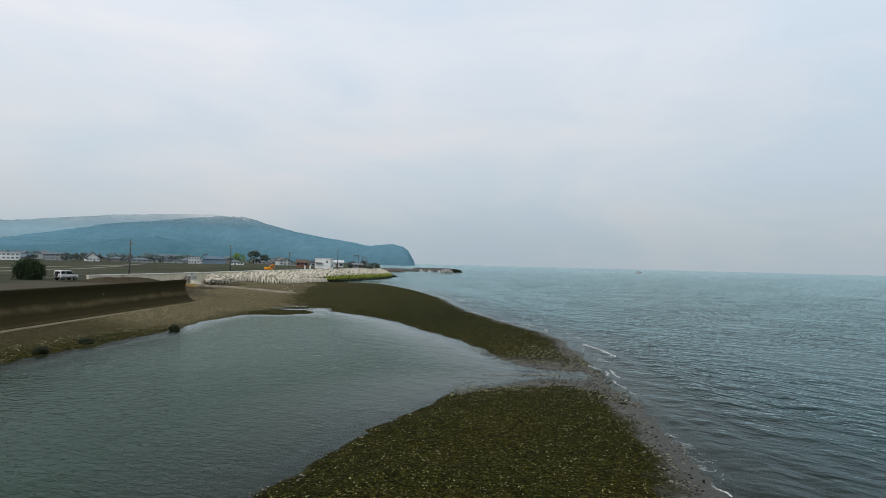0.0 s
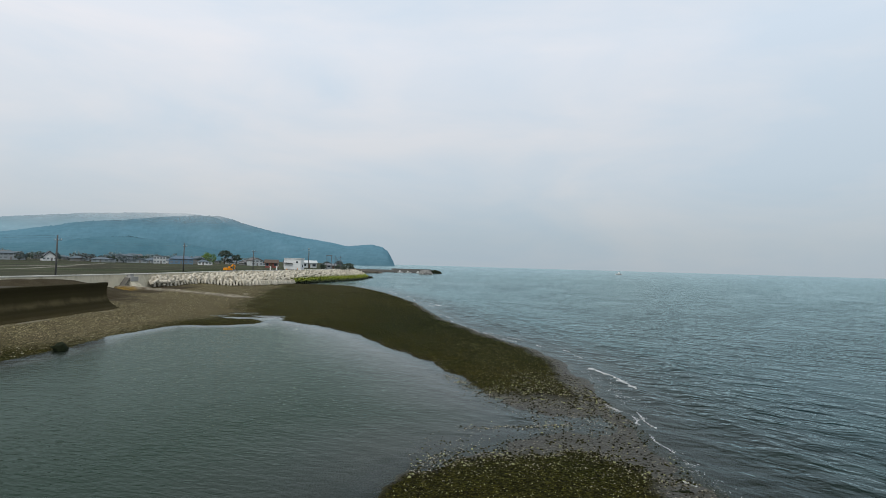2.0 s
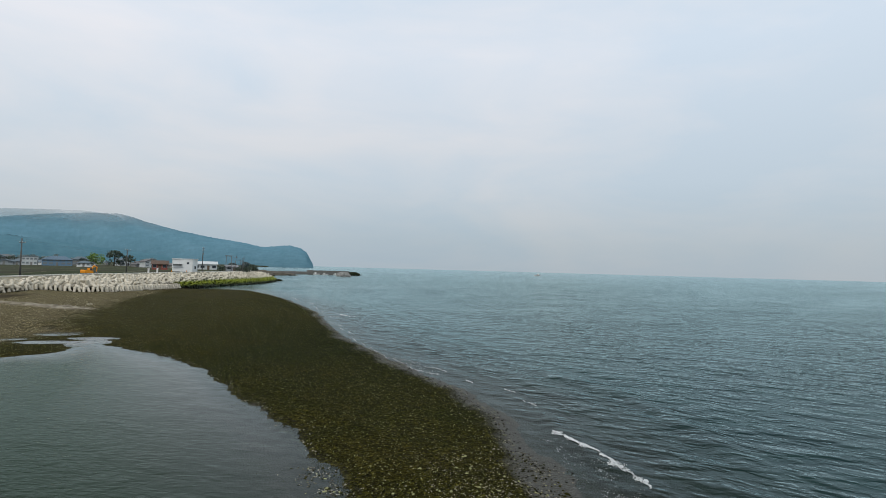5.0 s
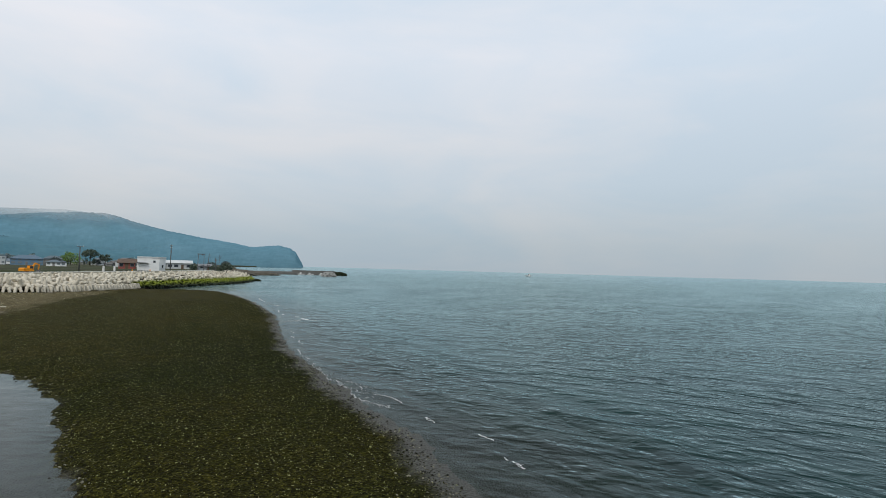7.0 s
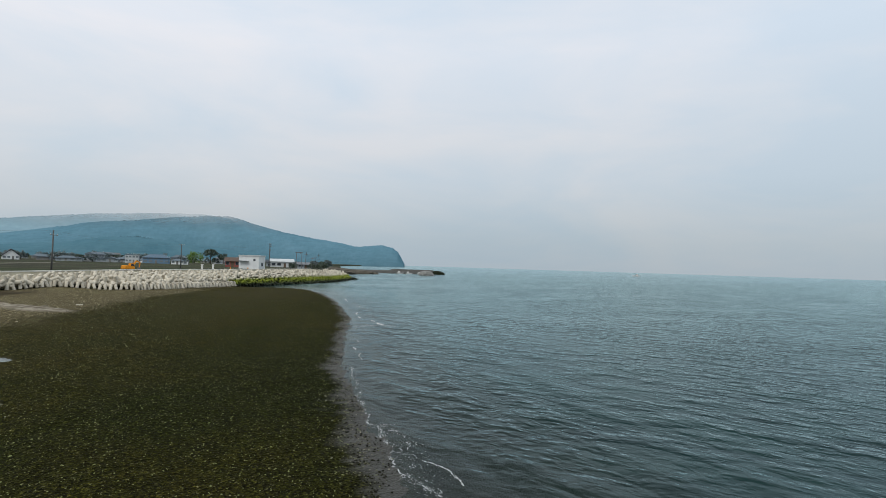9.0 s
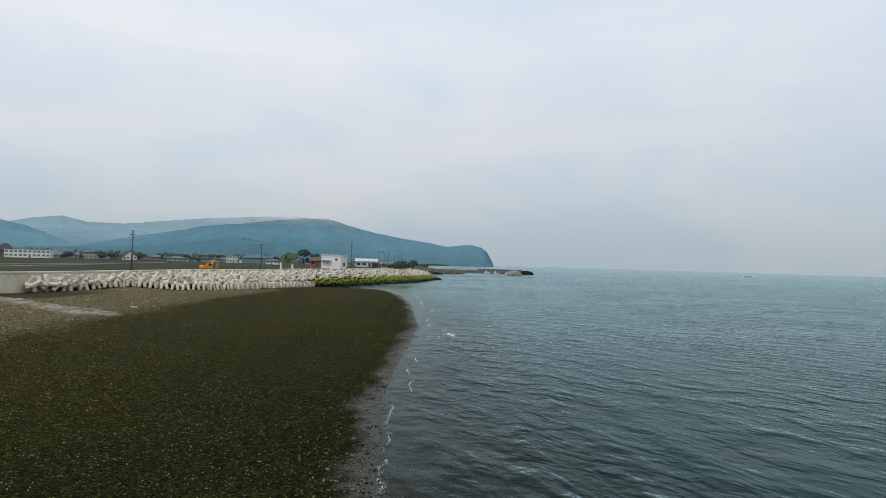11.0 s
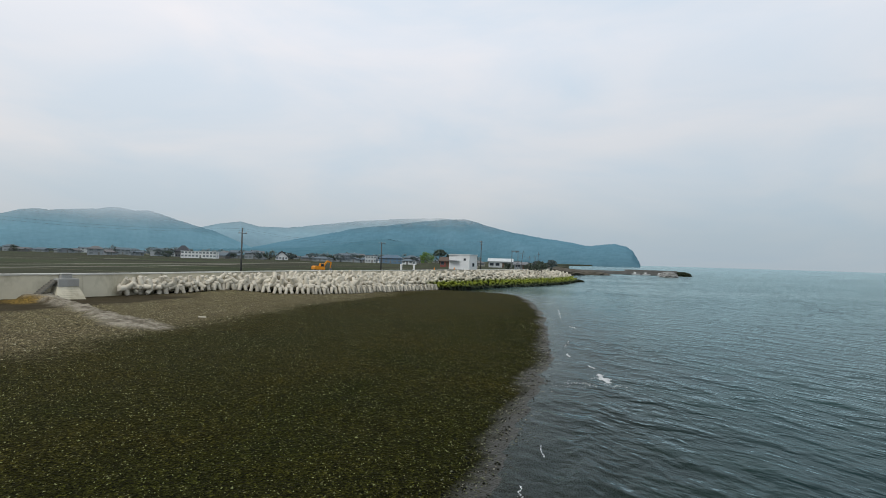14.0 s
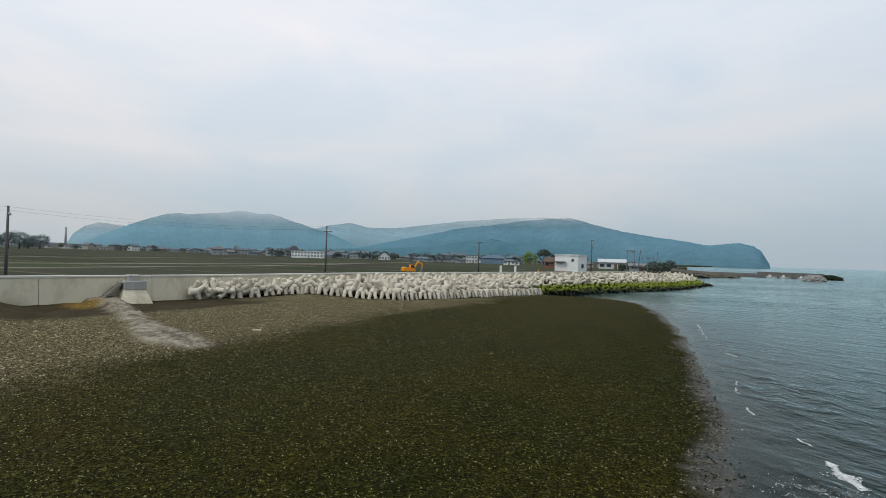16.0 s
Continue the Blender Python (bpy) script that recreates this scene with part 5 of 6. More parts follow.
def tree(name, x, y, z, height, rad, leaf_mat, seed, label, count=420, leaf=0.35, trunk=0.35, squash=0.75, category="tree"):
    base = thing(name, pose(x, y, z), label, category)
    rr = random.Random(seed)
    g = Geo()
    ct = Vector((0, 0, height - rad * squash))
    g.rod((0, 0, -0.3), ct, height * 0.035 * trunk * 3, height * 0.016, 7)
    tr = part("trunk", g, M_BARK, base, smooth=True)
    g = Geo()
    for i in range(6):
        a = rr.uniform(0, 6.28)
        st = Vector((0, 0, max(0.2, ct.z * rr.uniform(0.55, 0.95))))
        g.rod(st, (math.cos(a) * rad * 0.7, math.sin(a) * rad * 0.7, st.z + rad * rr.uniform(0.2, 0.6)), height * 0.014, height * 0.005, 5)
    part("limbs", g, M_BARK, base)
    v, f = leaf_cloud((rad, rad * 0.92, rad * squash), count, leaf, seed)
    part("crown", tri_mesh("crown", v + np.array([0, 0, ct.z]), f, leaf_mat), None, base)
    return base


tree("round_bush", -71.2, 89.6, land_at(-71.2, 89.6), 3.3, 2.15, M_LEAF_DARK, 5, "dense dark green bush at the edge of the yard", 7000, 0.16, 0.5, 0.9, "bush")


# ---- houses ----
def house(name, x, y, z, turn, w, d, h, roof, wall_mat, roof_mat, label, storeys=2, rise=2.2, cols=3, group="", category="house", glass=None, wing=0.0):
    """A house w wide to its front (-y), with eaves, windows and a door."""
    ob = thing(name, pose(x, y, z, 0, 0, turn), label, category, group)
    glass = glass or M_GLASS_DARK
    part("wall", Geo().box(-w / 2, w / 2, -d / 2, d / 2, -0.6, h, 0.03), wall_mat, ob)
    e = 0.55
    g = Geo()
    if roof == "gable":
        g.loft([[(-w / 2 - e, -d / 2 - e, h - 0.1), (-w / 2 - e, 0, h + rise), (-w / 2 - e, d / 2 + e, h - 0.1), (-w / 2 - e, d / 2 + e, h - 0.3), (-w / 2 - e, -d / 2 - e, h - 0.3)], [(w / 2 + e, -d / 2 - e, h - 0.1), (w / 2 + e, 0, h + rise), (w / 2 + e, d / 2 + e, h - 0.1), (w / 2 + e, d / 2 + e, h - 0.3), (w / 2 + e, -d / 2 - e, h - 0.3)]])
    elif roof == "front":
        g.loft([[(-w / 2 - e, s, h - 0.1), (0, s, h + rise), (w / 2 + e, s, h - 0.1), (w / 2 + e, s, h - 0.55), (0, s, h + rise - 0.65), (-w / 2 - e, s, h - 0.55)] for s in (-d / 2 - e, d / 2 + e)])
        part("gable_wall", Geo().prism([(-w / 2, h - 0.4), (w / 2, h - 0.4), (0, h + rise - 0.32)], -d / 2 + 0.02, d / 2 - 0.02), wall_mat, ob)
    elif roof == "hip":
        k = min(w, d) / 2
        a, b = w / 2 + e, d / 2 + e
        rx = max(0.1, a - k)
        g.add([(-a, -b, h - 0.3), (a, -b, h - 0.3), (a, b, h - 0.3), (-a, b, h - 0.3), (-a, -b, h - 0.1), (a, -b, h - 0.1), (a, b, h - 0.1), (-a, b, h - 0.1), (-rx, 0, h + rise), (rx, 0, h + rise)], [(3, 2, 1, 0), (0, 1, 5, 4), (1, 2, 6, 5), (2, 3, 7, 6), (3, 0, 4, 7), (4, 5, 9, 8), (5, 6, 9), (6, 7, 8, 9), (7, 4, 8)])
    else:
        g.box(-w / 2 - 0.15, w / 2 + 0.15, -d / 2 - 0.15, d / 2 + 0.15, h - 0.05, h + 0.35, 0.05)
    part("roof", g, roof_mat, ob)
    if wing:
        # a lower wing at one side, under a lean-to roof
        s, ww, wh, wd = (1 if wing > 0 else -1), abs(wing), min(2.5, h * 0.8), d * 0.72
        a, b = sorted((s * w / 2, s * (w / 2 + ww)))
        wg = part("wing", Geo().box(a + (0.0 if s < 0 else -0.02), b + (0.02 if s < 0 else 0.0), -wd / 2 - 0.4, wd / 2 - 0.4, -0.6, wh, 0.03), wall_mat, ob)
        x0, x1 = s * (w / 2 - 0.02), s * (w / 2 + ww + 0.45)
        part("wing_roof", Geo().loft([[(x0, y, wh + 1.0), (x0, y, wh + 1.18), (x1, y, wh + 0.12), (x1, y, wh - 0.06)] for y in (-wd / 2 - 0.85, wd / 2 + 0.05)]), roof_mat, wg)
        part("wing_pane", Geo().box(s * (w / 2 + ww * 0.5) - ww * 0.28, s * (w / 2 + ww * 0.5) + ww * 0.28, -wd / 2 - 0.46, -wd / 2 - 0.3, 0.7, 1.9), glass, wg)
    sh = h / storeys
    for s in range(storeys):
        for c in range(cols):
            cx = -w / 2 + w * (c + 0.5) / cols
            if s == 0 and c == cols // 2:
                part("door", Geo().box(cx - 0.55, cx + 0.55, -d / 2 - 0.05, -d / 2 + 0.1, 0, 2.1), M_FAR_WALL_D if glass is M_FAR_PANE else M_BROWN, ob)
                continue
            ww = min(1.0, w / cols * 0.32)
            fr = part("window", Geo().box(cx - ww - 0.08, cx + ww + 0.08, -d / 2 - 0.06, -d / 2 + 0.1, s * sh + 0.85, s * sh + 2.15), wall_mat if glass is M_FAR_PANE else M_GREY_WALL, ob)
            part("pane", Geo().box(cx - ww, cx + ww, -d / 2 - 0.085, -d / 2 - 0.02, s * sh + 0.93, s * sh + 2.07), glass, fr)
    for s in range(storeys):
        fr = part("window", Geo().box(w / 2 - 0.1, w / 2 + 0.06, -0.9, 0.9, s * sh + 0.9, s * sh + 2.1), M_GREY_WALL, ob)
        part("pane", Geo().box(w / 2 - 0.02, w / 2 + 0.085, -0.82, 0.82, s * sh + 0.98, s * sh + 2.02), glass, fr)
    return ob


# the landmarks of the village
house("gabled_house", -266, 394, land_at(-266, 394), 43, 8.6, 8, 2.6, "front", M_FAR_WHITE, M_TILE_DARK, "white house with a steep dark gable roof", 1, 4.3, 4, glass=M_FAR_PANE)
house("blue_house", -183, 415, land_at(-183, 415), 24, 16, 9, 4.0, "hip", M_FAR_BLUE, M_TILE_BLUE, "long blue two-storey house with a blue tiled roof", 2, 2.2, 5, glass=M_FAR_PANE)
house("flat_house", -196, 409, land_at(-196, 409), 24, 8, 7, 5.2, "flat", M_FAR_WALL_A, M_FAR_ROOF_A, "white two-storey house with a dark flat roof", 2, 1, 4, glass=M_FAR_PANE)
house("long_school", -297, 347, land_at(-297, 347), 35.5, 23, 9, 4.5, "flat", M_FAR_WHITE, M_FAR_WALL_A, "long low white building with a row of windows", 2, 1, 10, category="school", glass=M_FAR_PANE)
house("temple_hall", -331, 361, land_at(-331, 361), 40, 9.5, 8, 4.4, "hip", M_FAR_ROOF_B, M_TILE_DARK, "large hall with a heavy dark tiled roof", 1, 4.4, 5, category="hall")
house("net_store", -54.9, 238.6, 4.6, 1, 6.9, 7, 4.4, "flat", M_FAR_WHITE, M_FAR_WALL_A, "white box-shaped store with one small window", 1, 1, 0, category="store")
store = bpy.data.objects["net_store"]
win = part("window", Geo().box(1.5, 2.3, -3.58, -3.4, 2.7, 3.5), M_GREY_WALL, store)
part("pane", Geo().box(1.6, 2.2, -3.62, -3.5, 2.8, 3.4), M_GLASS_DARK, win)
part("canopy", Geo().prism([(-3.3, 2.55), (0.0, 2.55), (0.0, 2.7), (-3.3, 2.8)], -4.6, -3.5), M_TILE_GREY, store, "grey sheet canopy")
house("boat_shed", -66.3, 312, 4.5, 18, 10.5, 8, 3.0, "gable", M_FAR_WALL_A, M_FAR_WALL_A, "long white shed with a low pale roof", 1, 1.2, 4, category="shed")
house("tan_house", -113, 408, land_at(-113, 408), 18, 9, 7, 2.4, "hip", M_FAR_WALL_C, M_FAR_ROOF_B, "small tan house with a brown roof near the harbour", 1, 1.5, 3, glass=M_FAR_PANE)
house("white_house", -157, 392, land_at(-157, 392), 20, 7, 6.5, 2.5, "hip", M_FAR_WHITE, M_FAR_ROOF_A, "small white house with a slate roof beside the blue house", 1, 1.3, 3, glass=M_FAR_PANE, wing=2.4)
house("harbour_shed", -96, 402, land_at(-96, 402), 15, 14, 8, 3.2, "gable", M_GREY_WALL, M_TILE_DARK, "grey harbour shed with a dark roof", 1, 1.6, 3, category="shed")
house("pump_house", -62, 262, 4.6, 14, 6, 5, 2.6, "flat", M_CREAM, M_GREY_CON, "small cream pump house behind the breakwater", 1, 1, 2, category="shed")
house("harbour_shed", -73, 268, 4.6, 14, 5.5, 5, 2.5, "gable", M_RED_WALL, M_TILE_BROWN, "rust-red shed beside the white store", 1, 1.4, 3, category="shed")
house("harbour_shed", -45.5, 272, 4.7, 20, 4.4, 4, 1.9, "gable", M_FAR_WALL_B, M_TILE_GREY, "small low grey shed among masts", 1, 0.8, 2, category="shed")

# the rest of the village, in loose rows
rv = random.Random(21)
walls = [M_FAR_WALL_A, M_FAR_WALL_B, M_FAR_WALL_C, M_FAR_WHITE, M_FAR_WALL_B, M_FAR_WALL_D, M_FAR_WALL_B]
wall_word = ["pale", "grey", "tan", "white", "grey", "brown", "grey"]
roofs = [M_FAR_ROOF_A, M_FAR_ROOF_B, M_FAR_ROOF_A, M_FAR_ROOF_A, M_FAR_ROOF_B]
roof_word = ["slate", "brown", "slate", "slate", "brown"]
kinds = ["gable", "hip", "gable", "front", "hip"]
rows = [(a, rv.uniform(405, 455)) for a in np.arange(20, 49.5, 1.15)] + [(a, rv.uniform(455, 560)) for a in np.arange(21, 56, 1.0)]
rows += [(a, rv.uniform(600, 690)) for a in np.arange(49, 86, 0.8)] + [(a, rv.uniform(690, 860)) for a in np.arange(50, 86, 0.7)]
LANDMARKS = [(-266, 394), (-183, 415), (-196, 409), (-305, 341), (-297, 347), (-289, 353), (-331, 361), (-205, 519), (-180, 493), (-157, 392)]
taken = [(-307, 340), (-287, 354), (-312, 352), (-320, 350), (-266, 394), (-183, 415), (-196, 409), (-297, 347), (-331, 361), (-113, 408), (-157, 392)]
for az, dist in rows:
    az = radians(az + rv.uniform(-0.5, 0.5))
    x, y = 3 - math.sin(az) * dist, 60 + math.cos(az) * dist
    if any(math.hypot(x - a, y - b) < 12.5 for a, b in taken):
        continue
    # no house hides a landmark from the shore
    if any(math.hypot(x - 3, y - 90) < math.hypot(a - 3, b - 90) + 12 and abs(math.atan2(3 - x, y - 90) - math.atan2(3 - a, b - 90)) < 0.028 for a, b in LANDMARKS):
        continue
    taken.append((x, y))
    i, j = rv.randrange(7), rv.randrange(5)
    st = rv.choice([1, 1, 2])
    house("village_house", x, y, land_at(x, y), math.degrees(az) + rv.choice([-40, -25, -8, 5, 22, 50]) + rv.uniform(-8, 8), rv.uniform(6.0, 11.5), rv.uniform(5.5, 7.5), rv.uniform(2.2, 2.7) * st, kinds[rv.randrange(5)], walls[i], roofs[j], f"{wall_word[i]} {'two-storey' if st == 2 else 'low'} village house with a {roof_word[j]} roof", st, rv.uniform(1.2, 2.2), rv.choice([2, 3, 4]), "village houses", glass=M_FAR_PANE, wing=rv.choice([0, 0, 2.4, -2.4, 3.4, -3.4]))

stack = thing("factory_chimney", pose(-755, 351, 3.0), "tall grey chimney beyond the fields", "chimney")
part("shaft", Geo().rod((0, 0, -1), (0, 0, 25), 1.5, 1.0, 12), M_FAR_WALL_B, stack, smooth=True)
part("rim", Geo().rod((0, 0, 25), (0, 0, 25.6), 1.2, 1.2, 12), M_FAR_ROOF_B, stack)

# trees among the houses
tree("willow_tree", -205, 519, land_at(-205, 519), 9.8, 7.4, M_LEAF_PALE, 31, "fresh light green tree beside the village", 1600, 0.5)
tree("pine_tree", -180, 493, land_at(-180, 493), 12.0, 6.0, M_LEAF_GREY, 32, "large dark pine with a spreading crown", 1500, 0.5, squash=0.5)
tree("pine_tree", -172, 500, land_at(-172, 500), 8.5, 5.0, M_LEAF_GREY, 33, "dark pine beside a larger one", 1200, 0.45, squash=0.6)
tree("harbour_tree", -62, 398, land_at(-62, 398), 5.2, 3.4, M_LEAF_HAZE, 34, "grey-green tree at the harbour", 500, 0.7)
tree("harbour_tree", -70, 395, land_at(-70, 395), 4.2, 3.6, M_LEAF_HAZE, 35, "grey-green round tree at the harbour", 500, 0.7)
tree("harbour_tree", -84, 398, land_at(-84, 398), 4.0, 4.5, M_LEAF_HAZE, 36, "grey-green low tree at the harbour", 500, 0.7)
for k in range(200):
    az = radians(rv.uniform(20, 84))
    dist = rv.uniform(410, 520) if az < radians(50) else rv.uniform(600, 820)
    x, y = 3 - math.sin(az) * dist, 60 + math.cos(az) * dist
    if any(math.hypot(x - a, y - b) < 7 for a, b in taken) or any(math.hypot(x - 3, y - 90) < math.hypot(a - 3, b - 90) and abs(math.atan2(3 - x, y - 90) - math.atan2(3 - a, b - 90)) < 0.018 for a, b in LANDMARKS):
        continue
    hh = rv.choice([rv.uniform(1.8, 3.6), rv.uniform(3.5, 6.2)])
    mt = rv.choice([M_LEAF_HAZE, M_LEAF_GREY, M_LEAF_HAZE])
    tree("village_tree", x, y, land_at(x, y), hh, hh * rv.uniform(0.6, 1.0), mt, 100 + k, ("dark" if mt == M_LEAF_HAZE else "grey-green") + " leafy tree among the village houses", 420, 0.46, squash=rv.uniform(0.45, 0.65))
for k in range(70):
    az = radians(rv.uniform(18, 56))
    dist = rv.uniform(560, 760)
    x, y = 3 - math.sin(az) * dist, 60 + math.cos(az) * dist
    hh = rv.uniform(4.5, 8.5)
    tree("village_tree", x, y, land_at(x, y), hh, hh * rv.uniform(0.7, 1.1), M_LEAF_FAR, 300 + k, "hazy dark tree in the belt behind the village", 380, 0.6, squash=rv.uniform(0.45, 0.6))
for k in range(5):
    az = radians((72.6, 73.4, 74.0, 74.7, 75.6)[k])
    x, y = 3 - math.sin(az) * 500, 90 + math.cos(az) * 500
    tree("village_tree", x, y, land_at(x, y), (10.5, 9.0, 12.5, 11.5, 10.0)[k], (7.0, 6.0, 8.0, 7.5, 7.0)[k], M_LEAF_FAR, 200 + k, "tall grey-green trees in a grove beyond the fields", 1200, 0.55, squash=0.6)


# ---- utility poles and wires ----
def pole(x, y, z, top, arms, turn, label, drop=0.95):
    ob = thing("utility_pole", pose(x, y, z, 0, 0, turn), label, "utility pole", "utility poles")
    h = top - z
    part("shaft", Geo().rod((0, 0, -0.5), (0, 0, h), 0.17, 0.11, 10), M_WOOD_POLE, ob, smooth=True)
    for i in range(arms):
        zz = h - drop - i * 0.75
        arm = part("crossarm", Geo().box(-0.9, 0.9, -0.2, -0.1, zz - 0.06, zz + 0.06, 0.01), M_STEEL, ob)
        for s in (-0.8, 0.0, 0.8):
            part("insulator", Geo().rod((s, -0.15, zz + 0.06), (s, -0.15, zz + 0.26), 0.06, 0.045, 8), M_INSUL, arm)
    part("transformer", Geo().rod((0.36, 0.1, h - 2.8), (0.36, 0.1, h - 2.0), 0.22, 0.22, 10), M_STEEL, ob) if arms > 1 else None
    return ob


PO = [(-68, 112.9, 11.8), (-62.8, 153.2, 12.2), (-57.0, 191.5, 11.25), (-48.9, 238.6, 13.8)]
south_end = (-74.5, 62, 11.6)
pole(*PO[0][:2], land_at(*PO[0][:2]), PO[0][2], 1, 160, "weathered utility pole with a short crossarm behind the sea wall")
pole(*PO[1][:2], land_at(*PO[1][:2]), PO[1][2], 1, 85, "weathered utility pole with one crossarm behind the breakwater")
pole(*PO[2][:2], land_at(*PO[2][:2]), PO[2][2], 1, 60, "weathered utility pole with a crossarm at its top", 0.2)
pole(*PO[3][:2], 4.6, PO[3][2], 2, 80, "tall utility pole with two crossarms beside the white store", 0.35)
pole(south_end[0], south_end[1], land_at(*south_end[:2]), south_end[2], 1, 92, "weathered utility pole beside the fields")


def wire(a, b, sag, off, r=0.008):
    cu = bpy.data.curves.new("power_line", "CURVE")
    cu.dimensions, cu.bevel_depth, cu.bevel_resolution = "3D", r, 1
    sp = cu.splines.new("POLY")
    sp.points.add(20)
    for i in range(21):
        t = i / 20
        sp.points[i].co = (a[0] + (b[0] - a[0]) * t + off, a[1] + (b[1] - a[1]) * t, a[2] + (b[2] - a[2]) * t - sag * 4 * t * (1 - t), 1)
    cu.materials.append(M_WIRE)
    return tagged(new("power_line", cu), "thin dark overhead cable hanging between poles", "cable", "overhead cables")


ends = [south_end, *PO]
for a, b in zip(ends[:-1], ends[1:]):
    for off, low in ((0.0, 0.1), (0.3, 0.5)):
        wire((a[0], a[1], a[2] - low), (b[0], b[1], b[2] - low), 0.8 if math.dist(a, b) < 60 else 1.5, off)


# masts and derricks at the harbour
def mast(x, y, z, top, lean, label):
    ob = thing("harbour_mast", pose(x, y, z), label, "mast", "harbour masts")
    h = top - z
    part("shaft", Geo().rod((0, 0, -0.3), (lean, 0, h), 0.13, 0.07, 8), M_STEEL, ob)
    part("yard_arm", Geo().rod((lean * 0.8 - 0.8, 0, h * 0.85), (lean * 0.8 + 0.8, 0, h * 0.88), 0.05, 0.05, 6), M_STEEL, ob)
    part("stay", Geo().rod((lean, 0, h), (lean + 1.6, 0.3, 0), 0.02, 0.02, 4), M_WIRE, ob)
    return ob


derrick = thing("harbour_derrick", pose(-44.0, 259.5, 4.7, 0, 0, 15), "tall steel frame hoist at the harbour", "hoist")
for s in (-1.1, 1.1):
    part("leg", Geo().rod((s, -0.8, -0.3), (s * 0.92, 0, 6.4), 0.13, 0.1, 8), M_STEEL, derrick)
    part("brace", Geo().rod((s, 0.9, -0.3), (s * 0.92, 0, 6.0), 0.09, 0.08, 8), M_STEEL, derrick)
part("beam", Geo().box(-1.4, 1.4, -0.14, 0.14, 6.3, 6.6, 0.02), M_STEEL, derrick)
part("pulley", Geo().rod((0.4, 0, 5.9), (0.4, 0, 6.3), 0.16, 0.16, 8), M_STEEL, derrick)
mast(-41.4, 258, 4.7, 11.4, 0.7, "leaning steel mast at the harbour")
mast(-45, 295.5, 4.6, 11.6, 0.3, "steel mast behind the breakwater")
mast(-46.6, 299, 4.6, 10.4, -0.5, "steel mast behind the breakwater")
mast(-38.0, 256, 4.7, 9.6, 0.0, "short steel mast at the harbour")
tree("harbour_tree", -33.9, 257, 4.5, 3.2, 1.9, M_LEAF_GREY, 41, "small grey-green tree behind the breakwater", 420, 0.35)
tree("harbour_tree", -47.5, 263, 4.6, 2.4, 1.6, M_LEAF_GREY, 42, "grey-green shrub beside the harbour hoist", 420, 0.32)
tree("harbour_tree", -40.8, 266, 4.6, 2.2, 1.7, M_LEAF_GREY, 43, "grey-green shrub behind the breakwater", 420, 0.32)
tree("harbour_tree", -37.4, 264, 4.6, 1.9, 1.5, M_LEAF_GREY, 44, "low grey-green shrub behind the breakwater", 420, 0.32)

# marker posts on the wall
for x, y in ((-50.9, 190.5), (-50.4, 196.0)):
    ob = thing("marker_post", pose(x, y, wall_top(y) - 0.02), "squat white concrete marker post on the wall", "post", "marker posts")
    part("shaft", Geo().box(-0.2, 0.2, -0.2, 0.2, 0, 1.2, 0.05), M_WHITE, ob)
    part("cap", Geo().box(-0.24, 0.24, -0.24, 0.24, 1.2, 1.33, 0.05), M_WHITE, ob)
for x, y in ((-49.2, 205.0), (-47.6, 214.5)):
    ob = thing("traffic_cone", pose(x, y, wall_top(y) - 0.01), "small orange cone on the wall", "cone", "cones")
    part("cone", Geo().rod((0, 0, 0.04), (0, 0, 0.62), 0.17, 0.03, 10), M_ORANGE, ob)
    part("base", Geo().box(-0.2, 0.2, -0.2, 0.2, 0, 0.04), M_RUBBER, ob)


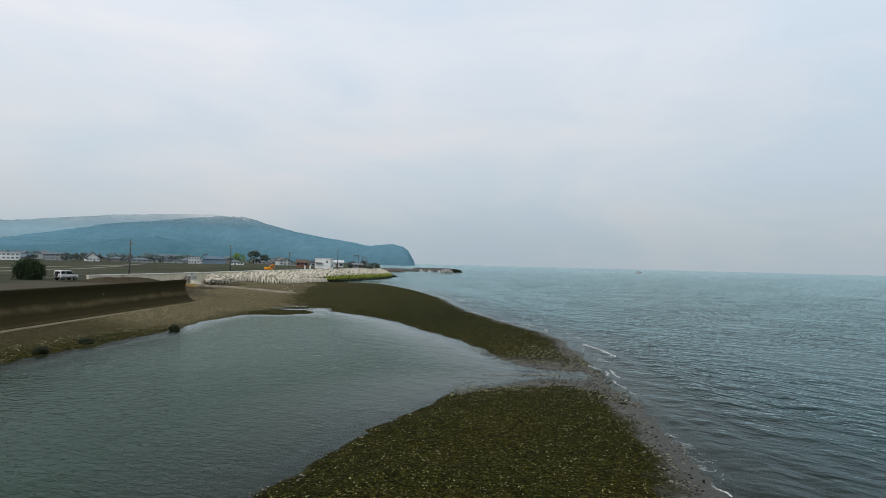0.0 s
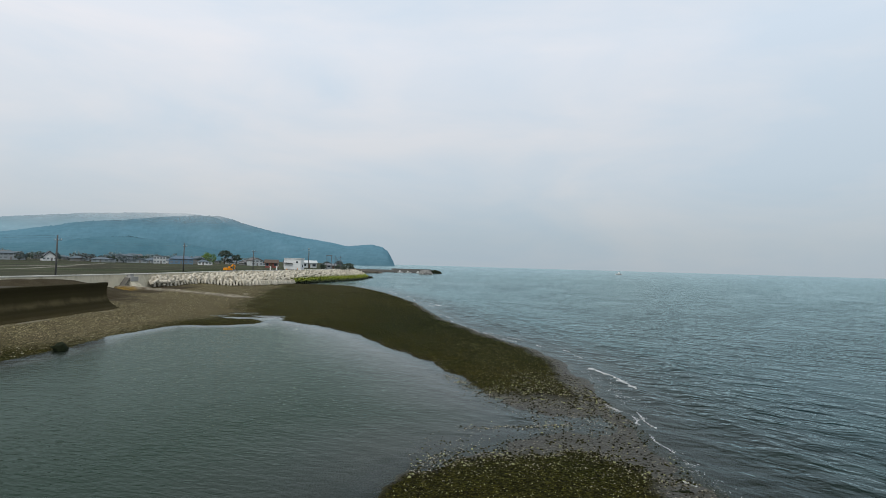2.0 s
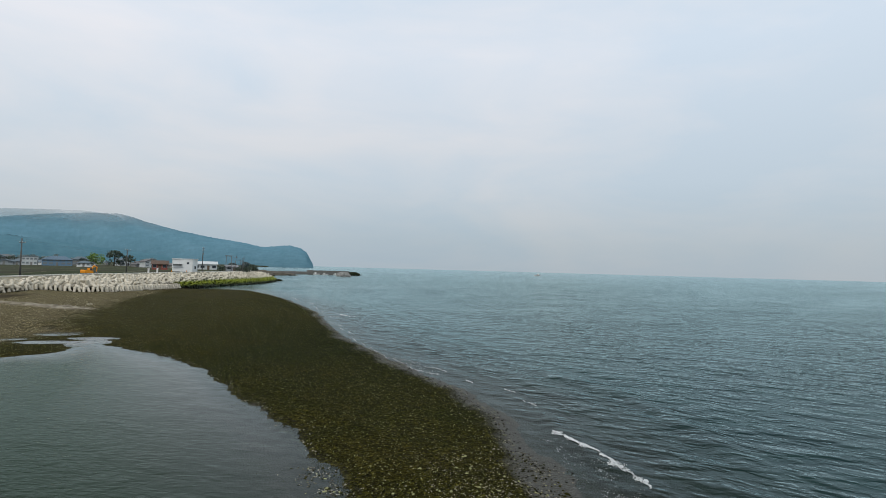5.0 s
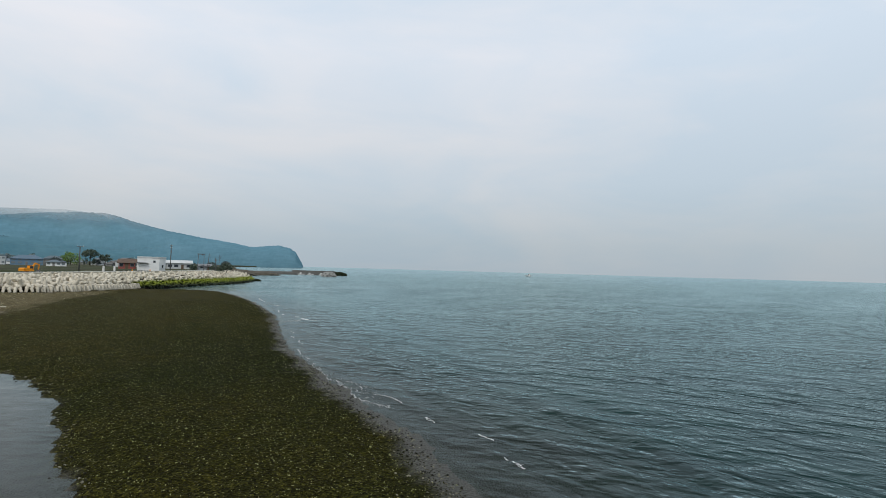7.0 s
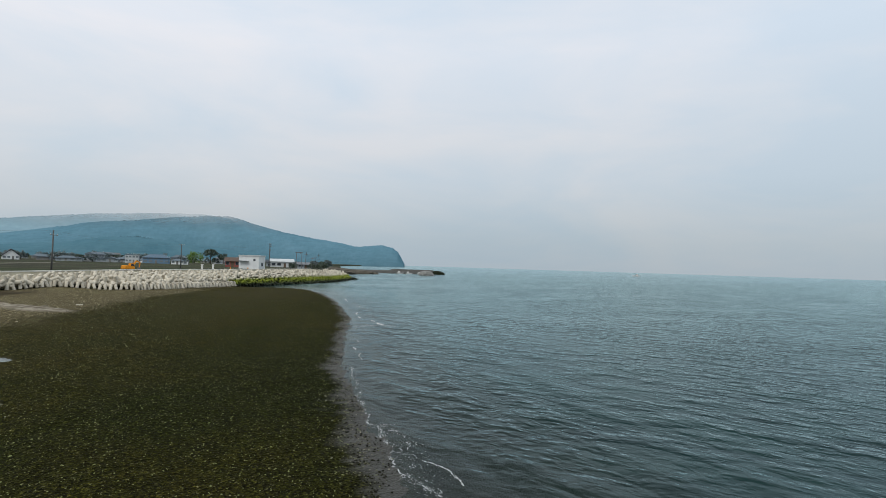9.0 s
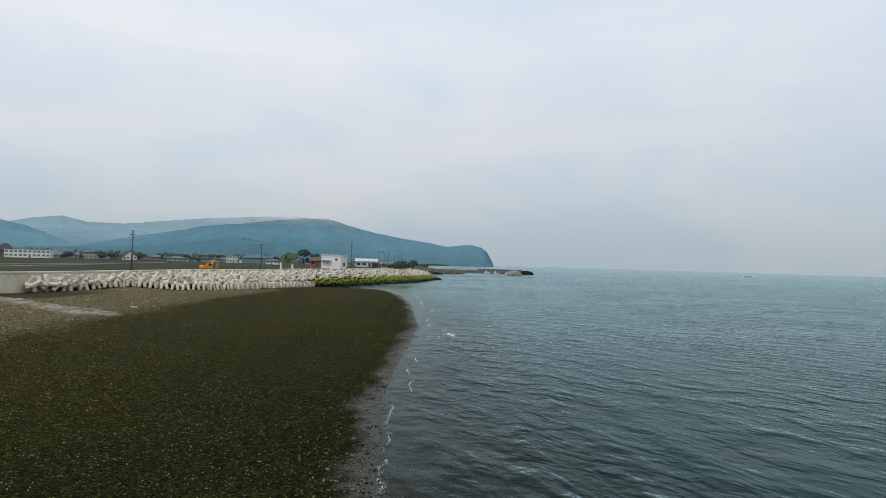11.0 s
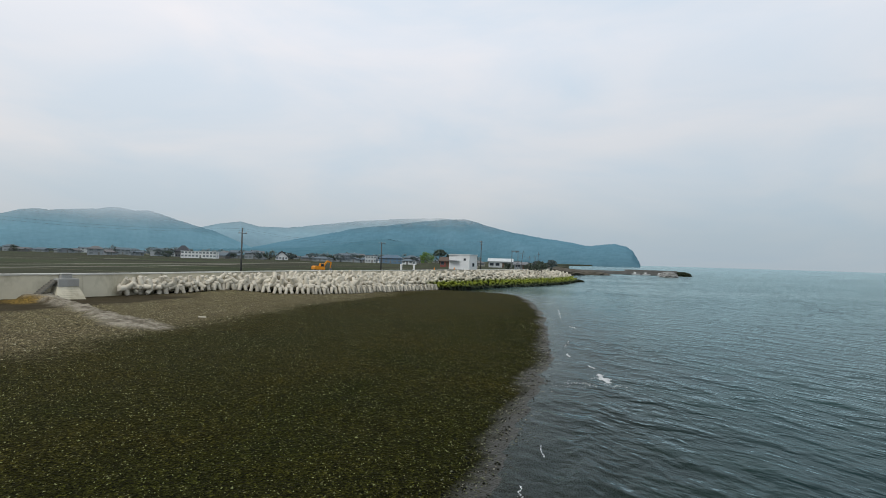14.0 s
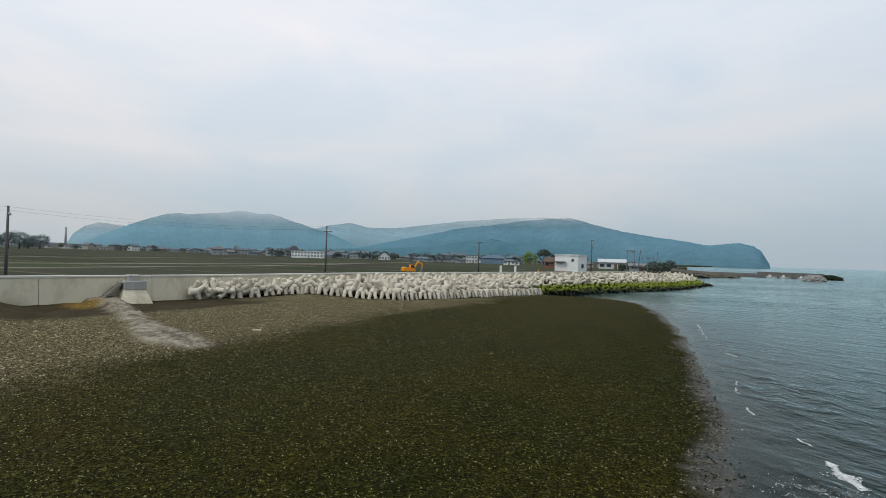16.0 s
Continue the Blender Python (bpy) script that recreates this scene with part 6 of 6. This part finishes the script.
# ---- excavator ----
def excavator(m):
    ob = thing("excavator", m, "orange excavator with a folded boom, standing behind the breakwater", "excavator")
    for s in (-1, 1):
        oval = [(-1.75, 0.42), (-1.5, 0.1), (1.5, 0.1), (1.75, 0.42), (1.5, 0.78), (-1.5, 0.78)]
        tr = part("crawler_track", Geo().prism(oval, s * 1.05 - 0.28, s * 1.05 + 0.28), M_RUBBER, ob, "black rubber crawler track")
        for k in (-1.35, -0.45, 0.45, 1.35):
            part("roller", Geo().rod((k, s * 1.05 - 0.31, 0.42), (k, s * 1.05 + 0.31, 0.42), 0.2, 0.2, 10), M_STEEL, tr)
    part("turntable", Geo().rod((0, 0, 0.7), (0, 0, 1.0), 0.7, 0.7, 14), M_STEEL, ob)
    part("body", Geo().prism([(-2.2, 1.0), (1.35, 1.0), (1.35, 1.55), (0.4, 1.6), (0.4, 2.05), (-2.0, 2.15), (-2.25, 1.9)], -1.2, 1.2), M_ORANGE, ob)
    part("counterweight", Geo().box(-2.55, -2.2, -1.15, 1.15, 1.05, 1.95, 0.12), M_ORANGE, ob)
    cab = part("cab", Geo().prism([(-0.45, 1.6), (1.15, 1.6), (1.05, 2.6), (0.75, 2.85), (-0.45, 2.85)], -1.18, -0.15), M_ORANGE, ob)
    part("cab_window", Geo().prism([(-0.3, 1.9), (0.98, 1.9), (0.9, 2.55), (0.7, 2.7), (-0.3, 2.7)], -1.2, -0.13), M_GLASS_DARK, cab)
    part("boom", Geo().prism([(0.9, 1.25), (1.3, 1.2), (3.1, 3.35), (4.6, 3.0), (4.65, 3.25), (3.05, 3.85), (2.7, 3.65)], 0.05, 0.45), M_ORANGE, ob)
    part("stick", Geo().prism([(4.3, 3.35), (4.75, 3.3), (4.45, 1.4), (4.2, 1.4)], 0.1, 0.4), M_ORANGE, ob)
    part("ram", Geo().rod((1.5, 0.25, 1.3), (2.7, 0.25, 3.0), 0.08, 0.07, 8), M_STEEL, ob)
    part("ram", Geo().rod((3.1, 0.25, 3.8), (4.5, 0.25, 3.4), 0.07, 0.06, 8), M_STEEL, ob)
    part("bucket", Geo().prism([(4.1, 1.5), (4.6, 1.45), (4.75, 0.9), (4.35, 0.5), (3.8, 0.7), (4.0, 1.0)], -0.2, 0.7), M_STEEL, ob, "dark steel bucket")
    return ob


excavator(pose(-55.9, 166.6, land_at(-55.9, 166.6), 0, 0, 66) @ Matrix.Diagonal((0.56, 0.66, 0.64, 1)))


# ---- small white off-road car ----
def small_car(m):
    ob = thing("off_road_car", m, "small white boxy off-road car parked on the yard", "car")
    low = [(-1.6, 0.45), (1.55, 0.45), (1.66, 0.6), (1.64, 0.92), (0.85, 1.02), (-1.62, 1.04), (-1.66, 0.7)]
    part("body", Geo().loft([[(x, -0.70, z) for x, z in low], [(x, -0.74, z * 0.98 + 0.01) for x, z in low], [(x, 0.74, z * 0.98 + 0.01) for x, z in low], [(x, 0.70, z) for x, z in low]]), M_CAR_WHITE, ob)
    top = [(-1.6, 1.03), (0.82, 1.01), (0.42, 1.56), (0.25, 1.63), (-1.48, 1.64), (-1.58, 1.52)]
    cabin = part("cabin", Geo().loft([[(x, -0.70, z) for x, z in top], [(x * 0.985, -0.62, z if z < 1.2 else z + 0.02) for x, z in top], [(x * 0.985, 0.62, z if z < 1.2 else z + 0.02) for x, z in top], [(x, 0.70, z) for x, z in top]]), M_CAR_WHITE, ob)
    for s in (-1, 1):
        a, b = sorted((s * 0.71, s * 0.6))
        part("side_window", Geo().prism([(-1.5, 1.06), (-0.72, 1.06), (-0.72, 1.54), (-1.46, 1.54)], a, b), M_CAR_GLASS, cabin)
        part("side_window", Geo().prism([(-0.62, 1.06), (0.70, 1.05), (0.38, 1.54), (-0.62, 1.54)], a, b), M_CAR_GLASS, cabin)
        part("mirror", Geo().box(0.5, 0.68, min(s * 0.72, s * 0.9), max(s * 0.72, s * 0.9), 1.05, 1.2, 0.02), M_CAR_GREY, ob)
        part("headlight", Geo().rod((1.62, s * 0.5, 0.78), (1.67, s * 0.5, 0.78), 0.11, 0.1, 10), M_INSUL, ob)
        part("tail_light", Geo().box(-1.69, -1.64, s * 0.6 - 0.06, s * 0.6 + 0.06, 0.66, 0.86), M_LAMP_RED, ob)
        part("sill_trim", Geo().box(-1.0, 0.95, min(s * 0.745, s * 0.765), max(s * 0.745, s * 0.765), 0.45, 0.62), M_CAR_GREY, ob)
        for k in (-1.1, 1.08):
            wh = part("wheel", Geo().rod((k, s * 0.56, 0.33), (k, s * 0.76, 0.33), 0.33, 0.33, 18), M_RUBBER, ob, "black tyre")
            part("rim", Geo().rod((k, s * 0.66, 0.33), (k, s * 0.775, 0.33), 0.19, 0.17, 14), M_STEEL, wh, "silver rim")
    part("windscreen", Geo().loft([[(0.80, -0.6, 1.06), (0.83, -0.6, 1.06), (0.46, -0.56, 1.54), (0.43, -0.56, 1.54)], [(0.80, 0.6, 1.06), (0.83, 0.6, 1.06), (0.46, 0.56, 1.54), (0.43, 0.56, 1.54)]]), M_CAR_GLASS, cabin)
    part("rear_window", Geo().box(-1.63, -1.58, -0.52, 0.52, 1.14, 1.5), M_CAR_GLASS, cabin)
    part("bumper", Geo().box(1.58, 1.74, -0.72, 0.72, 0.42, 0.6, 0.03), M_CAR_GREY, ob)
    part("bumper", Geo().box(-1.76, -1.6, -0.72, 0.72, 0.42, 0.6, 0.03), M_CAR_GREY, ob)
    sp = part("spare_wheel", Geo().rod((-1.84, 0.1, 0.92), (-1.66, 0.1, 0.92), 0.32, 0.32, 18), M_RUBBER, ob, "black spare wheel on the tailgate")
    part("spare_cover", Geo().rod((-1.86, 0.1, 0.92), (-1.8, 0.1, 0.92), 0.2, 0.2, 14), M_STEEL, sp)
    part("roof_rail", Geo().rod((-1.3, 0.56, 1.68), (0.2, 0.56, 1.68), 0.02, 0.02, 6), M_CAR_GREY, ob)
    return ob


small_car(pose(-65.5, 90.6, land_at(-65.5, 90.6) + 0.01, 0, 0, 76))


# ---- harbour mole, groyne and outer mound ----
mole = thing("harbour_mole", Matrix(), "long low dark concrete harbour mole", "mole", kind="structure")
ml = np.array([(-100, 520.0), (-62, 518), (-31, 515), (-10, 512), (6.5, 510)])
for a, b in zip(ml[:-1], ml[1:]):
    t = (b - a) / np.hypot(*(b - a))
    nrm = np.array([t[1], -t[0]])
    hi = 3.7 if a[0] > -50 else 2.4
    rings = []
    for q in (a + t * 0.03, b - t * 0.03):
        rings.append([(*(q + nrm * 3.0), -1.0), (*(q + nrm * 2.6), 1.6), (*(q + nrm * 0.2), 1.7), (*(q - nrm * 0.1), hi), (*(q - nrm * 1.2), hi), (*(q - nrm * 1.6), -1.0)])
    part("mole_section", Geo().loft(rings), M_MOLE, mole)


def mound(name, cx, cy, rx, ry, h, turn, material, label, seed, category):
    r = random.Random(seed)
    bm = bmesh.new()
    bmesh.ops.create_icosphere(bm, subdivisions=4, radius=1.0)
    for v in bm.verts:
        v.co = Vector((v.co.x * rx, v.co.y * ry, max(v.co.z, -0.3) * h)) * (1 + 0.16 * noise.noise(v.co * 5 + Vector((seed, 0, 0))) + 0.10 * noise.noise(v.co * 14))
    me = bpy.data.meshes.new(name)
    bm.to_mesh(me)
    bm.free()
    me.materials.append(material)
    ob = new(name, me)
    ob.matrix_basis = pose(cx, cy, 0, 0, 0, turn)
    return tagged(ob, label, category, kind="structure")


mound("outer_mound", 1.6, 458, 5.8, 5.0, 3.6, 0, M_PALE_BLOCK, "mound of grey blocks standing in the sea", 4, "rock mound")
mound("mole_head", 9.8, 512, 6.8, 5.0, 3.1, 0, M_DARK_ROCK, "dark block mound at the head of the mole", 5, "rock mound")
mound("groyne", -58, 448, 25, 7.0, 2.6, -4, M_RUBBLE, "low grey rubble groyne before the harbour", 6, "groyne")
mound("groyne_crest", -66, 420, 20, 9.0, 4.4, 5, M_RUBBLE, "pale rubble heap at the root of the groyne", 7, "groyne")
mound("groyne_end", -29.6, 302, 2.4, 2.2, 0.9, 15, M_DARK_ROCK, "low dark rocks at the end of the breakwater", 8, "rocks")


def skiff(x, y, turn, size, label):
    ob = thing("skiff", pose(x, y, 0.05, 0, 0, turn), label, "boat", "boats")
    rings = []
    for u, w, b in ((-2.5, 0.75, 0.05), (-1, 0.95, -0.1), (1, 0.9, -0.08), (2.4, 0.5, 0.1), (3.1, 0.06, 0.35)):
        rings.append([(u * size, -w * size, 0.75 * size), (u * size, -w * 0.6 * size, b * size), (u * size, w * 0.6 * size, b * size), (u * size, w * size, 0.75 * size)])
    part("hull", Geo().loft(rings), M_WHITE, ob)
    part("wheelhouse", Geo().box(-1.2 * size, 0.2 * size, -0.5 * size, 0.5 * size, 0.75 * size, 1.9 * size, 0.05), M_WHITE, ob)
    part("window", Geo().box(0.19 * size, 0.23 * size, -0.4 * size, 0.4 * size, 1.25 * size, 1.7 * size), M_GLASS_DARK, ob)
    part("mast", Geo().rod((-0.6 * size, 0, 1.9 * size), (-0.6 * size, 0, 3.2 * size), 0.05, 0.04, 6), M_STEEL, ob)
    return ob


skiff(-22, 503, 5, 1.1, "small white boat moored at the mole")
skiff(-14.5, 503, 8, 1.0, "small white boat moored at the mole")
skiff(-5, 503, 2, 0.9, "small white boat moored at the mole")
skiff(346, 938, 190, 2.2, "white fishing boat far out on the sea")
